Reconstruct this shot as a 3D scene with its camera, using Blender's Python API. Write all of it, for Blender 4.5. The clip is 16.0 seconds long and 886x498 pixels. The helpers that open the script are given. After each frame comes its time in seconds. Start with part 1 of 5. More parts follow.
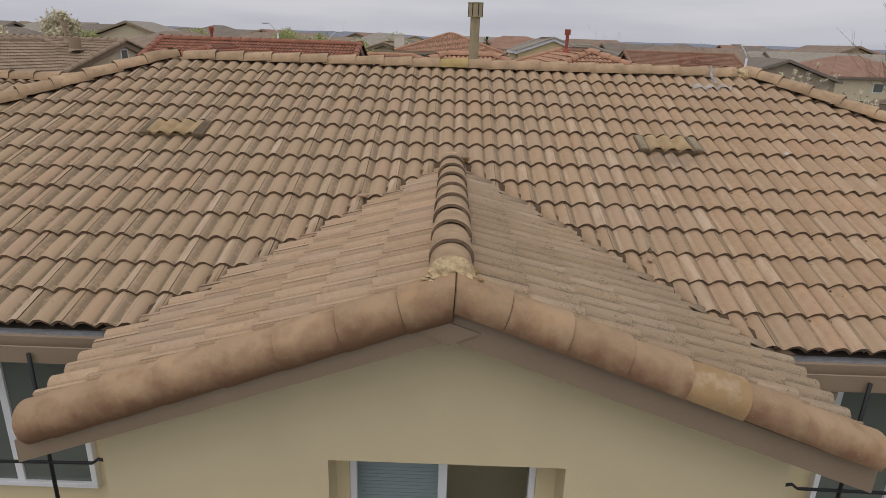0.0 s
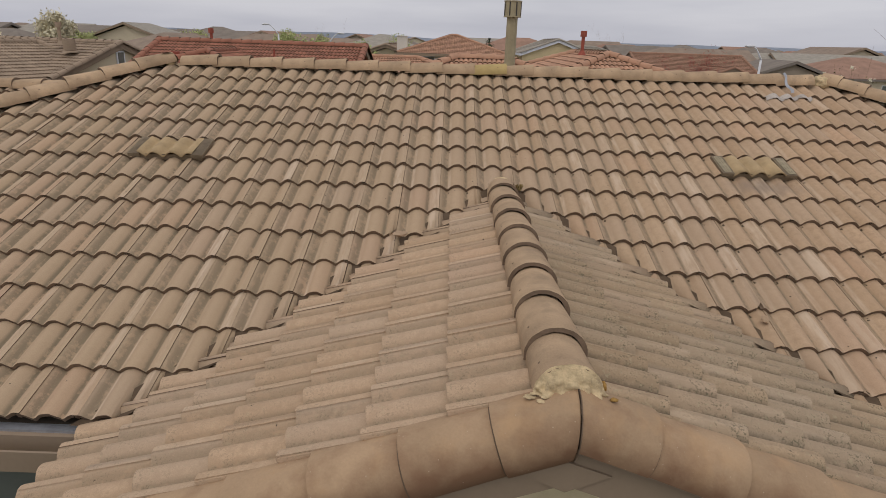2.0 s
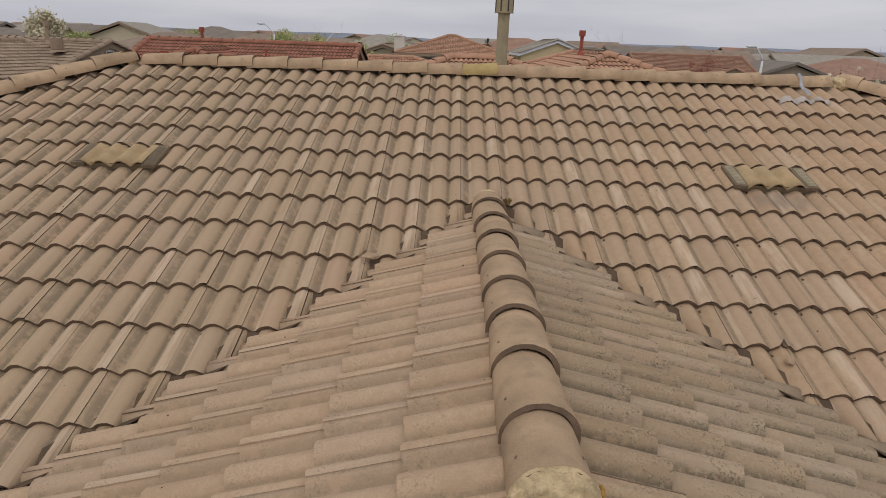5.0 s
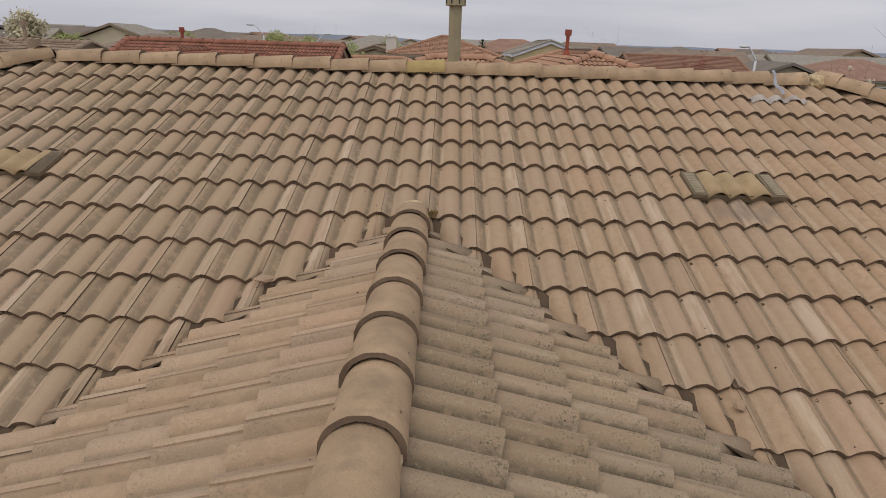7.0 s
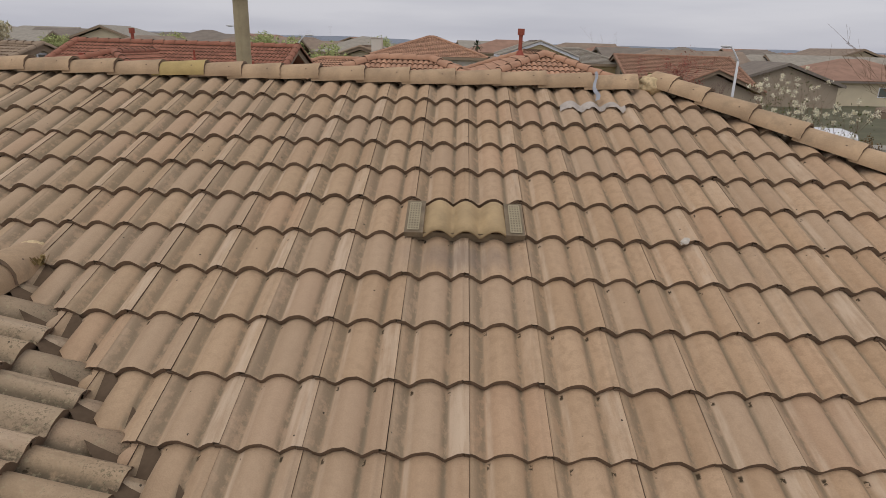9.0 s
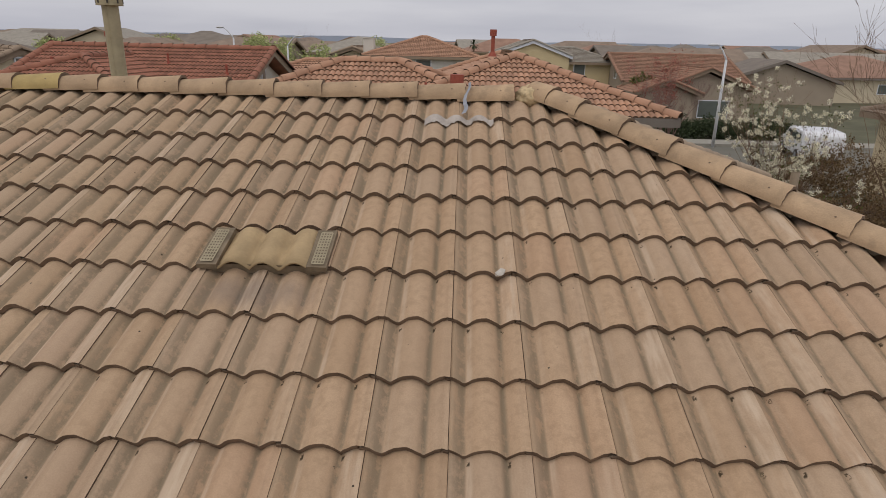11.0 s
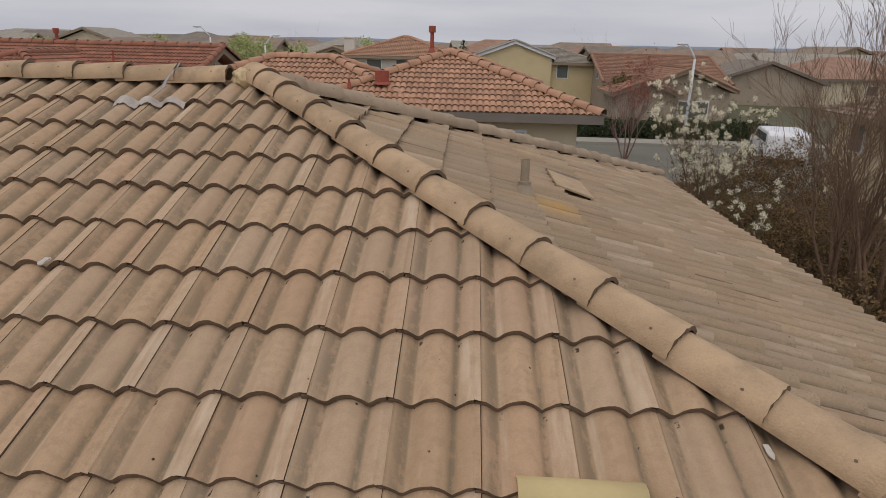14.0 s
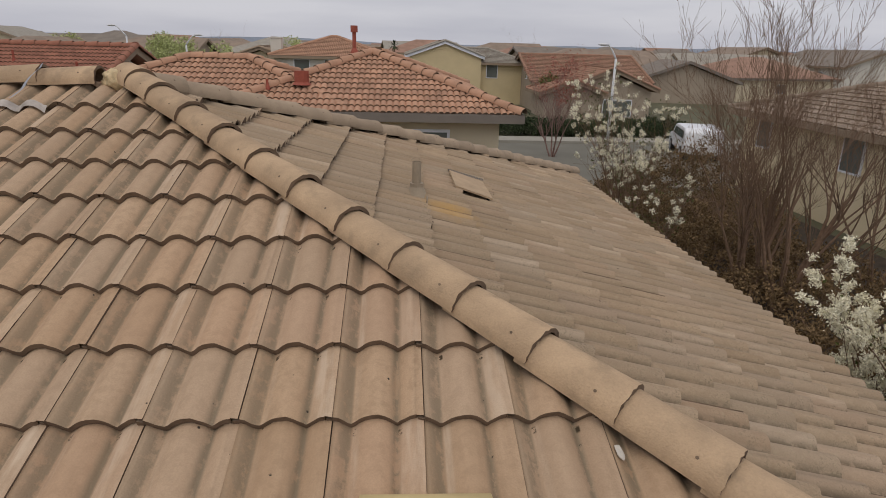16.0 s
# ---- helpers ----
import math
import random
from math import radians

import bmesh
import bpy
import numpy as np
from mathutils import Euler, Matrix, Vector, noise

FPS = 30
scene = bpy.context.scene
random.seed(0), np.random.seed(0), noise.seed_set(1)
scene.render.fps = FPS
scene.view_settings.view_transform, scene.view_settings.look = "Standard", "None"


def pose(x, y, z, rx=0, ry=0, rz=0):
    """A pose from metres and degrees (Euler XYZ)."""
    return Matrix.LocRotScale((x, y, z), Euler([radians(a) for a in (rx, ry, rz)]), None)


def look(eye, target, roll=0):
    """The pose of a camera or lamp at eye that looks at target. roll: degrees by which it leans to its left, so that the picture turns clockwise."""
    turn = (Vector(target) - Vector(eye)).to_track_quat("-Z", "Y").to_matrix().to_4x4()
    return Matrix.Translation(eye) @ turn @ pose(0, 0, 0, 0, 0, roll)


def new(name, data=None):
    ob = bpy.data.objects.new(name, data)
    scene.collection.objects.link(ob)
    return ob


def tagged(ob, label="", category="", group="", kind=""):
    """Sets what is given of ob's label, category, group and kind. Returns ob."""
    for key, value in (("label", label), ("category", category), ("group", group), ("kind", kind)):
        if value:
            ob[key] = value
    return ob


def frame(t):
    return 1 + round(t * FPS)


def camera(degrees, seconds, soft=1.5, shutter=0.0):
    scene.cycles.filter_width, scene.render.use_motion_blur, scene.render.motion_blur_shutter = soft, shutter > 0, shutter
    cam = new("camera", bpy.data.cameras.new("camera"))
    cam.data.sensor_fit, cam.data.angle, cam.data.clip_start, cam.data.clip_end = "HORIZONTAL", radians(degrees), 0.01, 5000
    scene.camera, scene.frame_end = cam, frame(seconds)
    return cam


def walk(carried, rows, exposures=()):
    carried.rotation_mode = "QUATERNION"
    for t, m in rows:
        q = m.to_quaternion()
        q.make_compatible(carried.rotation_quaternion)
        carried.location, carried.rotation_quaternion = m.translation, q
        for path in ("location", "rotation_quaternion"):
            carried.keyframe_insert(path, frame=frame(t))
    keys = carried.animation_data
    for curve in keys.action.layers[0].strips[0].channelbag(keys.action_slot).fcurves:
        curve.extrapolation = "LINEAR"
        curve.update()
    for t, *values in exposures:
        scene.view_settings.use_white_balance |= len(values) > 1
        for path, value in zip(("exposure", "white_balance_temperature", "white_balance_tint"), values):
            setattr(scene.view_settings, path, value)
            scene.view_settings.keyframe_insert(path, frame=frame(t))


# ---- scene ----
cam = camera(71.2, 16.0, soft=0.7)
PATH = [
    (0, (-3.188, -8.171, 0.306), (-3.197, -6.276, -0.335), 1.9),
    (0.5, (-3.255, -8.029, 0.313), (-3.264, -6.134, -0.325), 1.8),
    (1, (-3.359, -7.767, 0.311), (-3.367, -5.871, -0.327), 1.8),
    (1.5, (-3.483, -7.413, 0.314), (-3.49, -5.517, -0.322), 1.8),
    (2, (-3.603, -7.124, 0.315), (-3.609, -5.228, -0.322), 1.9),
    (2.5, (-3.695, -6.958, 0.306), (-3.7, -5.063, -0.331), 1.9),
    (3, (-3.769, -6.888, 0.301), (-3.774, -4.992, -0.337), 2.0),
    (3.5, (-3.806, -6.864, 0.305), (-3.81, -4.968, -0.332), 2.0),
    (4, (-3.729, -6.795, 0.318), (-3.735, -4.899, -0.321), 2.1),
    (6.5, (-3.068, -6.129, 0.236), (-3.066, -4.231, -0.394), 1.8),
    (7, (-2.951, -6.012, 0.243), (-2.95, -4.114, -0.388), 1.9),
    (7.5, (-2.706, -5.813, 0.253), (-2.707, -3.914, -0.377), 1.9),
    (8, (-2.109, -5.448, 0.245), (-2.118, -3.549, -0.384), 2.0),
    (8.5, (-1.495, -5.181, 0.25), (-1.513, -3.282, -0.378), 1.9),
    (11, (0.006, -4.7, 0.372), (-0.036, -2.803, -0.26), 1.3),
    (11.5, (0.171, -4.603, 0.374), (0.129, -2.706, -0.257), 1.3),
    (12, (0.384, -4.539, 0.355), (0.34, -2.642, -0.276), 1.4),
    (12.5, (0.623, -4.481, 0.337), (0.577, -2.583, -0.292), 1.4),
    (13, (1.097, -4.443, 0.311), (1.049, -2.544, -0.316), 1.5),
    (13.5, (1.632, -4.418, 0.264), (1.582, -2.519, -0.362), 1.5),
    (14, (2.043, -4.362, 0.259), (1.988, -2.463, -0.368), 1.4),
    (14.5, (2.492, -4.313, 0.264), (2.433, -2.415, -0.362), 1.4),
    (15, (2.48, -4.245, 0.221), (2.419, -2.346, -0.404), 1.4),
    (15.5, (2.376, -4.224, 0.226), (2.315, -2.326, -0.4), 1.5),
    (15.7, (2.349, -4.286, 0.246), (2.323, -2.386, -0.381), 1.5),
    (15.9, (2.342, -4.289, 0.252), (2.424, -2.39, -0.37), 1.5),
    (16, (2.354, -4.279, 0.265), (2.495, -2.383, -0.357), 1.5),
]
walk(cam, [(t, look(eye, target, roll)) for t, eye, target, roll in PATH])

# ---- light ----
SKY_STRENGTH, SUN_STRENGTH = 0.108, 0.75
world = bpy.data.worlds.new("world")
scene.world = world
world.use_nodes = True
wn, wl = world.node_tree.nodes, world.node_tree.links
wn.clear()
sky = wn.new("ShaderNodeTexSky")
sky.sky_type, sky.sun_disc = "NISHITA", False
sky.sun_elevation, sky.sun_rotation = radians(64), radians(-152)
sky.air_density, sky.dust_density = 1.0, 3.0
coord = wn.new("ShaderNodeTexCoord")
stretch = wn.new("ShaderNodeMapping")
stretch.inputs["Scale"].default_value = (1.2, 1.2, 9.0)
clouds = wn.new("ShaderNodeTexNoise")
clouds.inputs["Scale"].default_value, clouds.inputs["Detail"].default_value = 1.6, 5.0
shades = wn.new("ShaderNodeValToRGB")
shades.color_ramp.elements[0].position, shades.color_ramp.elements[0].color = 0.3, (5.0, 5.05, 5.75, 1)
shades.color_ramp.elements[1].position, shades.color_ramp.elements[1].color = 0.62, (6.8, 6.75, 7.25, 1)
cover = wn.new("ShaderNodeMix")
cover.data_type = "RGBA"
cover.inputs[0].default_value = 0.9
back = wn.new("ShaderNodeBackground")
back.inputs["Strength"].default_value = SKY_STRENGTH
out = wn.new("ShaderNodeOutputWorld")
wl.new(coord.outputs["Generated"], stretch.inputs[0])
wl.new(stretch.outputs[0], clouds.inputs[0])
wl.new(clouds.outputs[0], shades.inputs[0])
wl.new(sky.outputs[0], cover.inputs[6])
wl.new(shades.outputs[0], cover.inputs[7])
height = wn.new("ShaderNodeSeparateXYZ")
wl.new(coord.outputs["Generated"], height.inputs[0])
rise = wn.new("ShaderNodeMapRange")
rise.inputs["From Min"].default_value, rise.inputs["From Max"].default_value = 0.9, -0.9      # the cloud is brighter on the sun's side
rise.inputs["To Min"].default_value, rise.inputs["To Max"].default_value = 0.87, 1.2
wl.new(height.outputs[1], rise.inputs[0])
dim = wn.new("ShaderNodeVectorMath")
dim.operation = "SCALE"
wl.new(cover.outputs[2], dim.inputs[0])
wl.new(rise.outputs[0], dim.inputs["Scale"])
wl.new(dim.outputs[0], back.inputs[0])
wl.new(back.outputs[0], out.inputs[0])
sun = new("sun", bpy.data.lights.new("sun", "SUN"))
sun.data.energy, sun.data.angle, sun.data.color = SUN_STRENGTH, radians(50), (1.0, 0.93, 0.83)
sun.matrix_world = look((-1.8, -3.4, 8.0), (0, 0, 0))
scene.view_settings.exposure = 0.0

# ---- materials ----


def material(name, base, rough=0.85, scale=8.0, spread=0.25, bump=0.3, fine=60.0, metal=0.0, random_tint=0.0, island=False, stain=None, stain_amount=0.3, stain_scale=3.0, specular=0.3):
    """A worn surface: broad and fine variation of the base colour, a bump, and a shift of its own for each piece."""
    m = bpy.data.materials.new(name)
    m.use_nodes = True
    n, l = m.node_tree.nodes, m.node_tree.links
    b = n["Principled BSDF"]
    b.inputs["Roughness"].default_value, b.inputs["Metallic"].default_value = rough, metal
    b.inputs["Specular IOR Level"].default_value = specular
    tc = n.new("ShaderNodeTexCoord")
    geo = n.new("ShaderNodeNewGeometry")
    broad, small = n.new("ShaderNodeTexNoise"), n.new("ShaderNodeTexNoise")
    broad.inputs["Scale"].default_value, broad.inputs["Detail"].default_value = scale, 4.0
    small.inputs["Scale"].default_value, small.inputs["Detail"].default_value = fine, 3.0
    l.new(geo.outputs["Position"], broad.inputs[0])
    l.new(geo.outputs["Position"], small.inputs[0])
    add = n.new("ShaderNodeMath")
    add.operation = "MULTIPLY_ADD"
    add.inputs[1].default_value = 0.35
    l.new(small.outputs[0], add.inputs[0])
    l.new(broad.outputs[0], add.inputs[2])
    rng = n.new("ShaderNodeMapRange")
    rng.inputs["From Min"].default_value, rng.inputs["From Max"].default_value = 0.35, 1.0
    rng.inputs["To Min"].default_value, rng.inputs["To Max"].default_value = 1 - spread, 1 + spread
    l.new(add.outputs[0], rng.inputs[0])
    last = rng.outputs[0]
    if random_tint:
        info = n.new("ShaderNodeObjectInfo")
        tint = n.new("ShaderNodeMapRange")
        tint.inputs["To Min"].default_value, tint.inputs["To Max"].default_value = 1 - random_tint, 1 + random_tint
        l.new(geo.outputs["Random Per Island"] if island else info.outputs["Random"], tint.inputs[0])
        mul = n.new("ShaderNodeMath")
        mul.operation = "MULTIPLY"
        l.new(last, mul.inputs[0])
        l.new(tint.outputs[0], mul.inputs[1])
        last = mul.outputs[0]
    scaled = n.new("ShaderNodeVectorMath")
    scaled.operation = "SCALE"
    scaled.inputs[0].default_value = base
    l.new(last, scaled.inputs["Scale"])
    colour = scaled.outputs[0]
    if stain:
        sn = n.new("ShaderNodeTexNoise")
        sn.inputs["Scale"].default_value, sn.inputs["Detail"].default_value = stain_scale, 6.0
        sn.inputs["Roughness"].default_value = 0.65
        l.new(geo.outputs["Position"], sn.inputs[0])
        ramp = n.new("ShaderNodeMapRange")
        ramp.inputs["From Min"].default_value, ramp.inputs["From Max"].default_value = 0.52, 0.72
        ramp.inputs["To Max"].default_value = stain_amount
        l.new(sn.outputs[0], ramp.inputs[0])
        mix = n.new("ShaderNodeMix")
        mix.data_type = "RGBA"
        mix.inputs[7].default_value = (*stain, 1)
        l.new(ramp.outputs[0], mix.inputs[0])
        l.new(colour, mix.inputs[6])
        colour = mix.outputs[2]
    l.new(colour, b.inputs["Base Color"])
    if bump:
        bp = n.new("ShaderNodeBump")
        bp.inputs["Strength"].default_value, bp.inputs["Distance"].default_value = bump, 0.01
        l.new(add.outputs[0], bp.inputs["Height"])
        l.new(bp.outputs[0], b.inputs["Normal"])
    return m


def tile_material(name, base, island=False, grey=0.0, lichen=0.0, pale=0.5, spot=None, faded=None, silt_shade=0.8, tint=0.12, soot=None):
    """Weathered concrete tile. The tile's own uv runs from joint to joint and from its lower edge up."""
    m = bpy.data.materials.new(name)
    m.use_nodes = True
    n, l = m.node_tree.nodes, m.node_tree.links
    b = n["Principled BSDF"]
    b.inputs["Roughness"].default_value, b.inputs["Specular IOR Level"].default_value = 0.92, 0.2
    geo, info, uvn = n.new("ShaderNodeNewGeometry"), n.new("ShaderNodeObjectInfo"), n.new("ShaderNodeUVMap")
    uvn.uv_map = "tile"
    own = geo.outputs["Random Per Island"] if island else info.outputs["Random"]
    cut = n.new("ShaderNodeSeparateXYZ")
    l.new(uvn.outputs[0], cut.inputs[0])

    def math_node(op, a, c=None, d=None):
        q = n.new("ShaderNodeMath")
        q.operation = op
        for i, v in enumerate((a, c, d)):
            if v is None:
                continue
            if isinstance(v, (int, float)):
                q.inputs[i].default_value = v
            else:
                l.new(v, q.inputs[i])
        return q.outputs[0]

    def noise_node(scale, detail, vec, rough=0.5):
        q = n.new("ShaderNodeTexNoise")
        q.inputs["Scale"].default_value, q.inputs["Detail"].default_value, q.inputs["Roughness"].default_value = scale, detail, rough
        l.new(vec, q.inputs[0])
        return q.outputs[0]

    def ramp(v, lo, hi, a=0.0, c=1.0):
        q = n.new("ShaderNodeMapRange")
        q.interpolation_type = "SMOOTHSTEP"
        q.inputs["From Min"].default_value, q.inputs["From Max"].default_value = lo, hi
        q.inputs["To Min"].default_value, q.inputs["To Max"].default_value = a, c
        l.new(v, q.inputs[0])
        return q.outputs[0]

    def blend(f, a, c):
        q = n.new("ShaderNodeMix")
        q.data_type = "RGBA"
        l.new(f, q.inputs[0])
        for i, v in ((6, a), (7, c)):
            if isinstance(v, tuple):
                q.inputs[i].default_value = (*v, 1)
            else:
                l.new(v, q.inputs[i])
        return q.outputs[2]

    pos = geo.outputs["Position"]
    # streaks run down the tile: the uv squeezed along its length and set off by the tile's own number
    shift = n.new("ShaderNodeCombineXYZ")
    l.new(math_node("MULTIPLY", cut.outputs[0], 9.0), shift.inputs[0])
    l.new(math_node("MULTIPLY", cut.outputs[1], 1.3), shift.inputs[1])
    l.new(math_node("MULTIPLY", own, 61.0), shift.inputs[2])
    streak = noise_node(1.0, 4.0, shift.outputs[0], 0.6)
    mottle = noise_node(22.0, 6.0, pos, 0.68)
    broad = noise_node(0.9, 3.0, pos)
    grain = noise_node(160.0, 2.0, pos)
    colour = blend(own, tuple(c * (1 - tint) for c in base), tuple(c * (k + tint - 0.07) for c, k in zip(base, (1.05, 1.08, 1.12))))
    colour = blend(ramp(broad, 0.35, 0.7, 0.0, 0.35), colour, tuple(c * k for c, k in zip(base, (0.92, 0.98, 1.08))))
    colour = blend(ramp(streak, 0.45, 0.75, 0.0, 0.5), colour, tuple(c * k for c, k in zip(base, (1.12, 1.17, 1.22))))
    colour = blend(ramp(mottle, 0.36, 0.56, 0.5, 0.0), colour, tuple(c * 0.72 for c in base))
    if faded:
        along = n.new("ShaderNodeSeparateXYZ")
        l.new(pos, along.inputs[0])
        drift = math_node("ADD", along.outputs[0], math_node("MULTIPLY", broad, 2.0))
        colour = blend(ramp(drift, -4.0, 1.6, 0.8, 0.0), colour, faded)
    # some tiles have gone greyer, some pinker
    colour = blend(ramp(math_node("FRACT", math_node("MULTIPLY", own, 11.7)), 0.35, 1.0, 0.0, 0.5), colour, tuple(c * k for c, k in zip(base, (0.9, 1.0, 1.16))))
    colour = blend(ramp(math_node("FRACT", math_node("MULTIPLY", own, 17.3)), 0.7, 0.95, 0.0, 0.22), colour, tuple(c * k for c, k in zip(base, (1.1, 1.0, 1.08))))
    colour = blend(ramp(grain, 0.3, 0.7, 0.22, 0.0), colour, tuple(c * 0.6 for c in base))
    # lime bloom on the half roll of some tiles
    side = math_node("MULTIPLY", ramp(cut.outputs[0], 0.71, 0.76), ramp(cut.outputs[0], 0.9, 1.0, 1.0, 0.55))
    rim = math_node("MULTIPLY", ramp(cut.outputs[0], 0.2, 0.23), ramp(cut.outputs[0], 0.26, 0.31, 1.0, 0.0))
    lime = math_node("MAXIMUM", math_node("MULTIPLY", side, ramp(math_node("FRACT", math_node("MULTIPLY", own, 7.3)), 0.45, 0.95)), math_node("MULTIPLY", rim, ramp(math_node("FRACT", math_node("MULTIPLY", own, 3.7)), 0.3, 0.9, 0.25, 0.9)))
    lime = math_node("MULTIPLY", lime, ramp(streak, 0.34, 0.62, 0.25, 1.0))
    colour = blend(math_node("MULTIPLY", lime, pale), colour, (0.6, 0.47, 0.34))
    # silt along the foot of the rolls, with the flank's shade painted in
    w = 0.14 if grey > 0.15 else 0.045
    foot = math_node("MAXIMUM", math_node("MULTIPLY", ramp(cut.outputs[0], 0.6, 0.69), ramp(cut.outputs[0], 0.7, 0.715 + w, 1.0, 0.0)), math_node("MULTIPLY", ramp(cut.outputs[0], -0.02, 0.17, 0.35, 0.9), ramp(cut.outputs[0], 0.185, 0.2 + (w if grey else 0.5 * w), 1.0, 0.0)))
    shaded_silt = math_node("MULTIPLY", foot, ramp(math_node("ADD", math_node("MULTIPLY", mottle, 0.6), math_node("MULTIPLY", streak, 0.4)), 0.4, 0.52, 0.15, 1.0))
    colour = blend(math_node("MULTIPLY", shaded_silt, silt_shade), colour, (0.17, 0.14, 0.092) if grey < 0.2 else (0.09, 0.07, 0.045))
    if grey:
        colour = blend(ramp(noise_node(2.2, 4.0, pos), 0.3, 0.65, 0.3 * grey, grey), colour, (0.25, 0.2, 0.135))
    if lichen:
        spots = noise_node(95.0, 4.0, pos, 0.7)
        lower = ramp(cut.outputs[1], 0.0, 0.75, 1.0, 0.35)
        colour = blend(math_node("MULTIPLY", math_node("MULTIPLY", ramp(spots, 0.5, 0.6), ramp(mottle, 0.4, 0.6)), math_node("MULTIPLY", lower, lichen)), colour, (0.1, 0.09, 0.055))
        pale_spots = noise_node(38.0, 3.0, pos, 0.7)
        colour = blend(math_node("MULTIPLY", ramp(pale_spots, 0.58, 0.68), 0.45 * lichen), colour, (0.42, 0.37, 0.23))
    specks = n.new("ShaderNodeTexVoronoi")
    specks.inputs["Scale"].default_value = 9.0
    l.new(pos, specks.inputs[0])
    colour = blend(math_node("MULTIPLY", ramp(math_node("ADD", specks.outputs["Distance"], math_node("MULTIPLY", grain, 0.05)), 0.055, 0.085, 1.0, 0.0), ramp(math_node("ADD", mottle, 0.0), 0.47, 0.52)), colour, (0.045, 0.035, 0.025))
    beside = math_node("MINIMUM", math_node("ABSOLUTE", math_node("SUBTRACT", cut.outputs[0], 0.735)), math_node("ABSOLUTE", math_node("SUBTRACT", cut.outputs[0], 0.235)))
    crumb = math_node("MULTIPLY", ramp(beside, 0.012, 0.03, 1.0, 0.0), ramp(math_node("ABSOLUTE", math_node("SUBTRACT", cut.outputs[1], 0.93)), 0.02, 0.055, 1.0, 0.0))
    crumb = math_node("MULTIPLY", crumb, ramp(noise_node(48.0, 3.0, pos, 0.6), 0.46, 0.53))
    colour = blend(math_node("MULTIPLY", crumb, ramp(math_node("FRACT", math_node("MULTIPLY", own, 5.1)), 0.35, 0.4, 0.0, 0.95)), colour, (0.05, 0.036, 0.02))
    if soot:
        off = n.new("ShaderNodeVectorMath")
        off.operation = "SUBTRACT"
        off.inputs[1].default_value = soot
        l.new(pos, off.inputs[0])
        flat = n.new("ShaderNodeVectorMath")
        flat.operation = "MULTIPLY"
        flat.inputs[1].default_value = (0.42, 1.1, 1.1)
        l.new(off.outputs[0], flat.inputs[0])
        reach = n.new("ShaderNodeVectorMath")
        reach.operation = "LENGTH"
        l.new(flat.outputs[0], reach.inputs[0])
        colour = blend(ramp(math_node("ADD", reach.outputs["Value"], math_node("MULTIPLY", streak, 0.16)), 0.1, 0.28, 0.45, 0.0), colour, (0.16, 0.135, 0.12))
    if spot:
        away = n.new("ShaderNodeVectorMath")
        away.operation = "DISTANCE"
        away.inputs[1].default_value = spot
        l.new(pos, away.inputs[0])
        ring = math_node("ADD", away.outputs["Value"], math_node("MULTIPLY", mottle, 0.22))
        colour = blend(ramp(ring, 0.1, 0.42, 0.75, 0.0), colour, (0.47, 0.28, 0.09))
    l.new(colour, b.inputs["Base Color"])
    bp = n.new("ShaderNodeBump")
    bp.inputs["Strength"].default_value, bp.inputs["Distance"].default_value = 0.35, 0.006
    l.new(math_node("ADD", grain, mottle), bp.inputs["Height"])
    l.new(bp.outputs[0], b.inputs["Normal"])
    return m


TAN = (0.474, 0.316, 0.189)
TILE = tile_material("concrete_tile", TAN, pale=0.7, silt_shade=0.72, soot=(-0.94, -2.02, -0.74), faded=(0.43, 0.318, 0.203))
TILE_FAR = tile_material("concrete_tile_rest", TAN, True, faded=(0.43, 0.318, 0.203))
TILE_LEFT = tile_material("concrete_tile_gable", (0.52, 0.354, 0.218), grey=0.14, lichen=0.4, silt_shade=0.5, tint=0.1)
TILE_RIGHT = tile_material("concrete_tile_lichen", (0.44, 0.31, 0.188), grey=0.4, lichen=0.8, silt_shade=1.0, tint=0.16)
TILE_SIDE = tile_material("concrete_tile_side", (0.395, 0.277, 0.17), grey=0.28, lichen=0.38, silt_shade=1.0, tint=0.2, spot=(2.7, -0.27, -0.745))
# edge dirt with the shade of lips and joint grooves put into the colour
LIP = material("dirty_shaded_tile_edge", (0.17, 0.118, 0.078), 0.95, 12.0, 0.35, 0.5, 120.0)
CAP = material("ridge_tile_concrete", (0.425, 0.298, 0.182), 0.92, 5.0, 0.3, 1.0, 130.0, random_tint=0.08, stain=(0.22, 0.165, 0.105), stain_amount=0.5, stain_scale=9.0)
CAP_OLD = material("darkened_ridge_concrete", (0.35, 0.265, 0.18), 0.9, 5.0, 0.2, 0.4, 120.0, random_tint=0.1, stain=(0.16, 0.13, 0.09), stain_amount=0.5, stain_scale=6.0)
RAKE = material("rake_tile_concrete", (0.375, 0.256, 0.152), 0.9, 4.0, 0.2, 0.4, 100.0, random_tint=0.07, stain=(0.46, 0.29, 0.15), stain_amount=0.6, stain_scale=5.0)


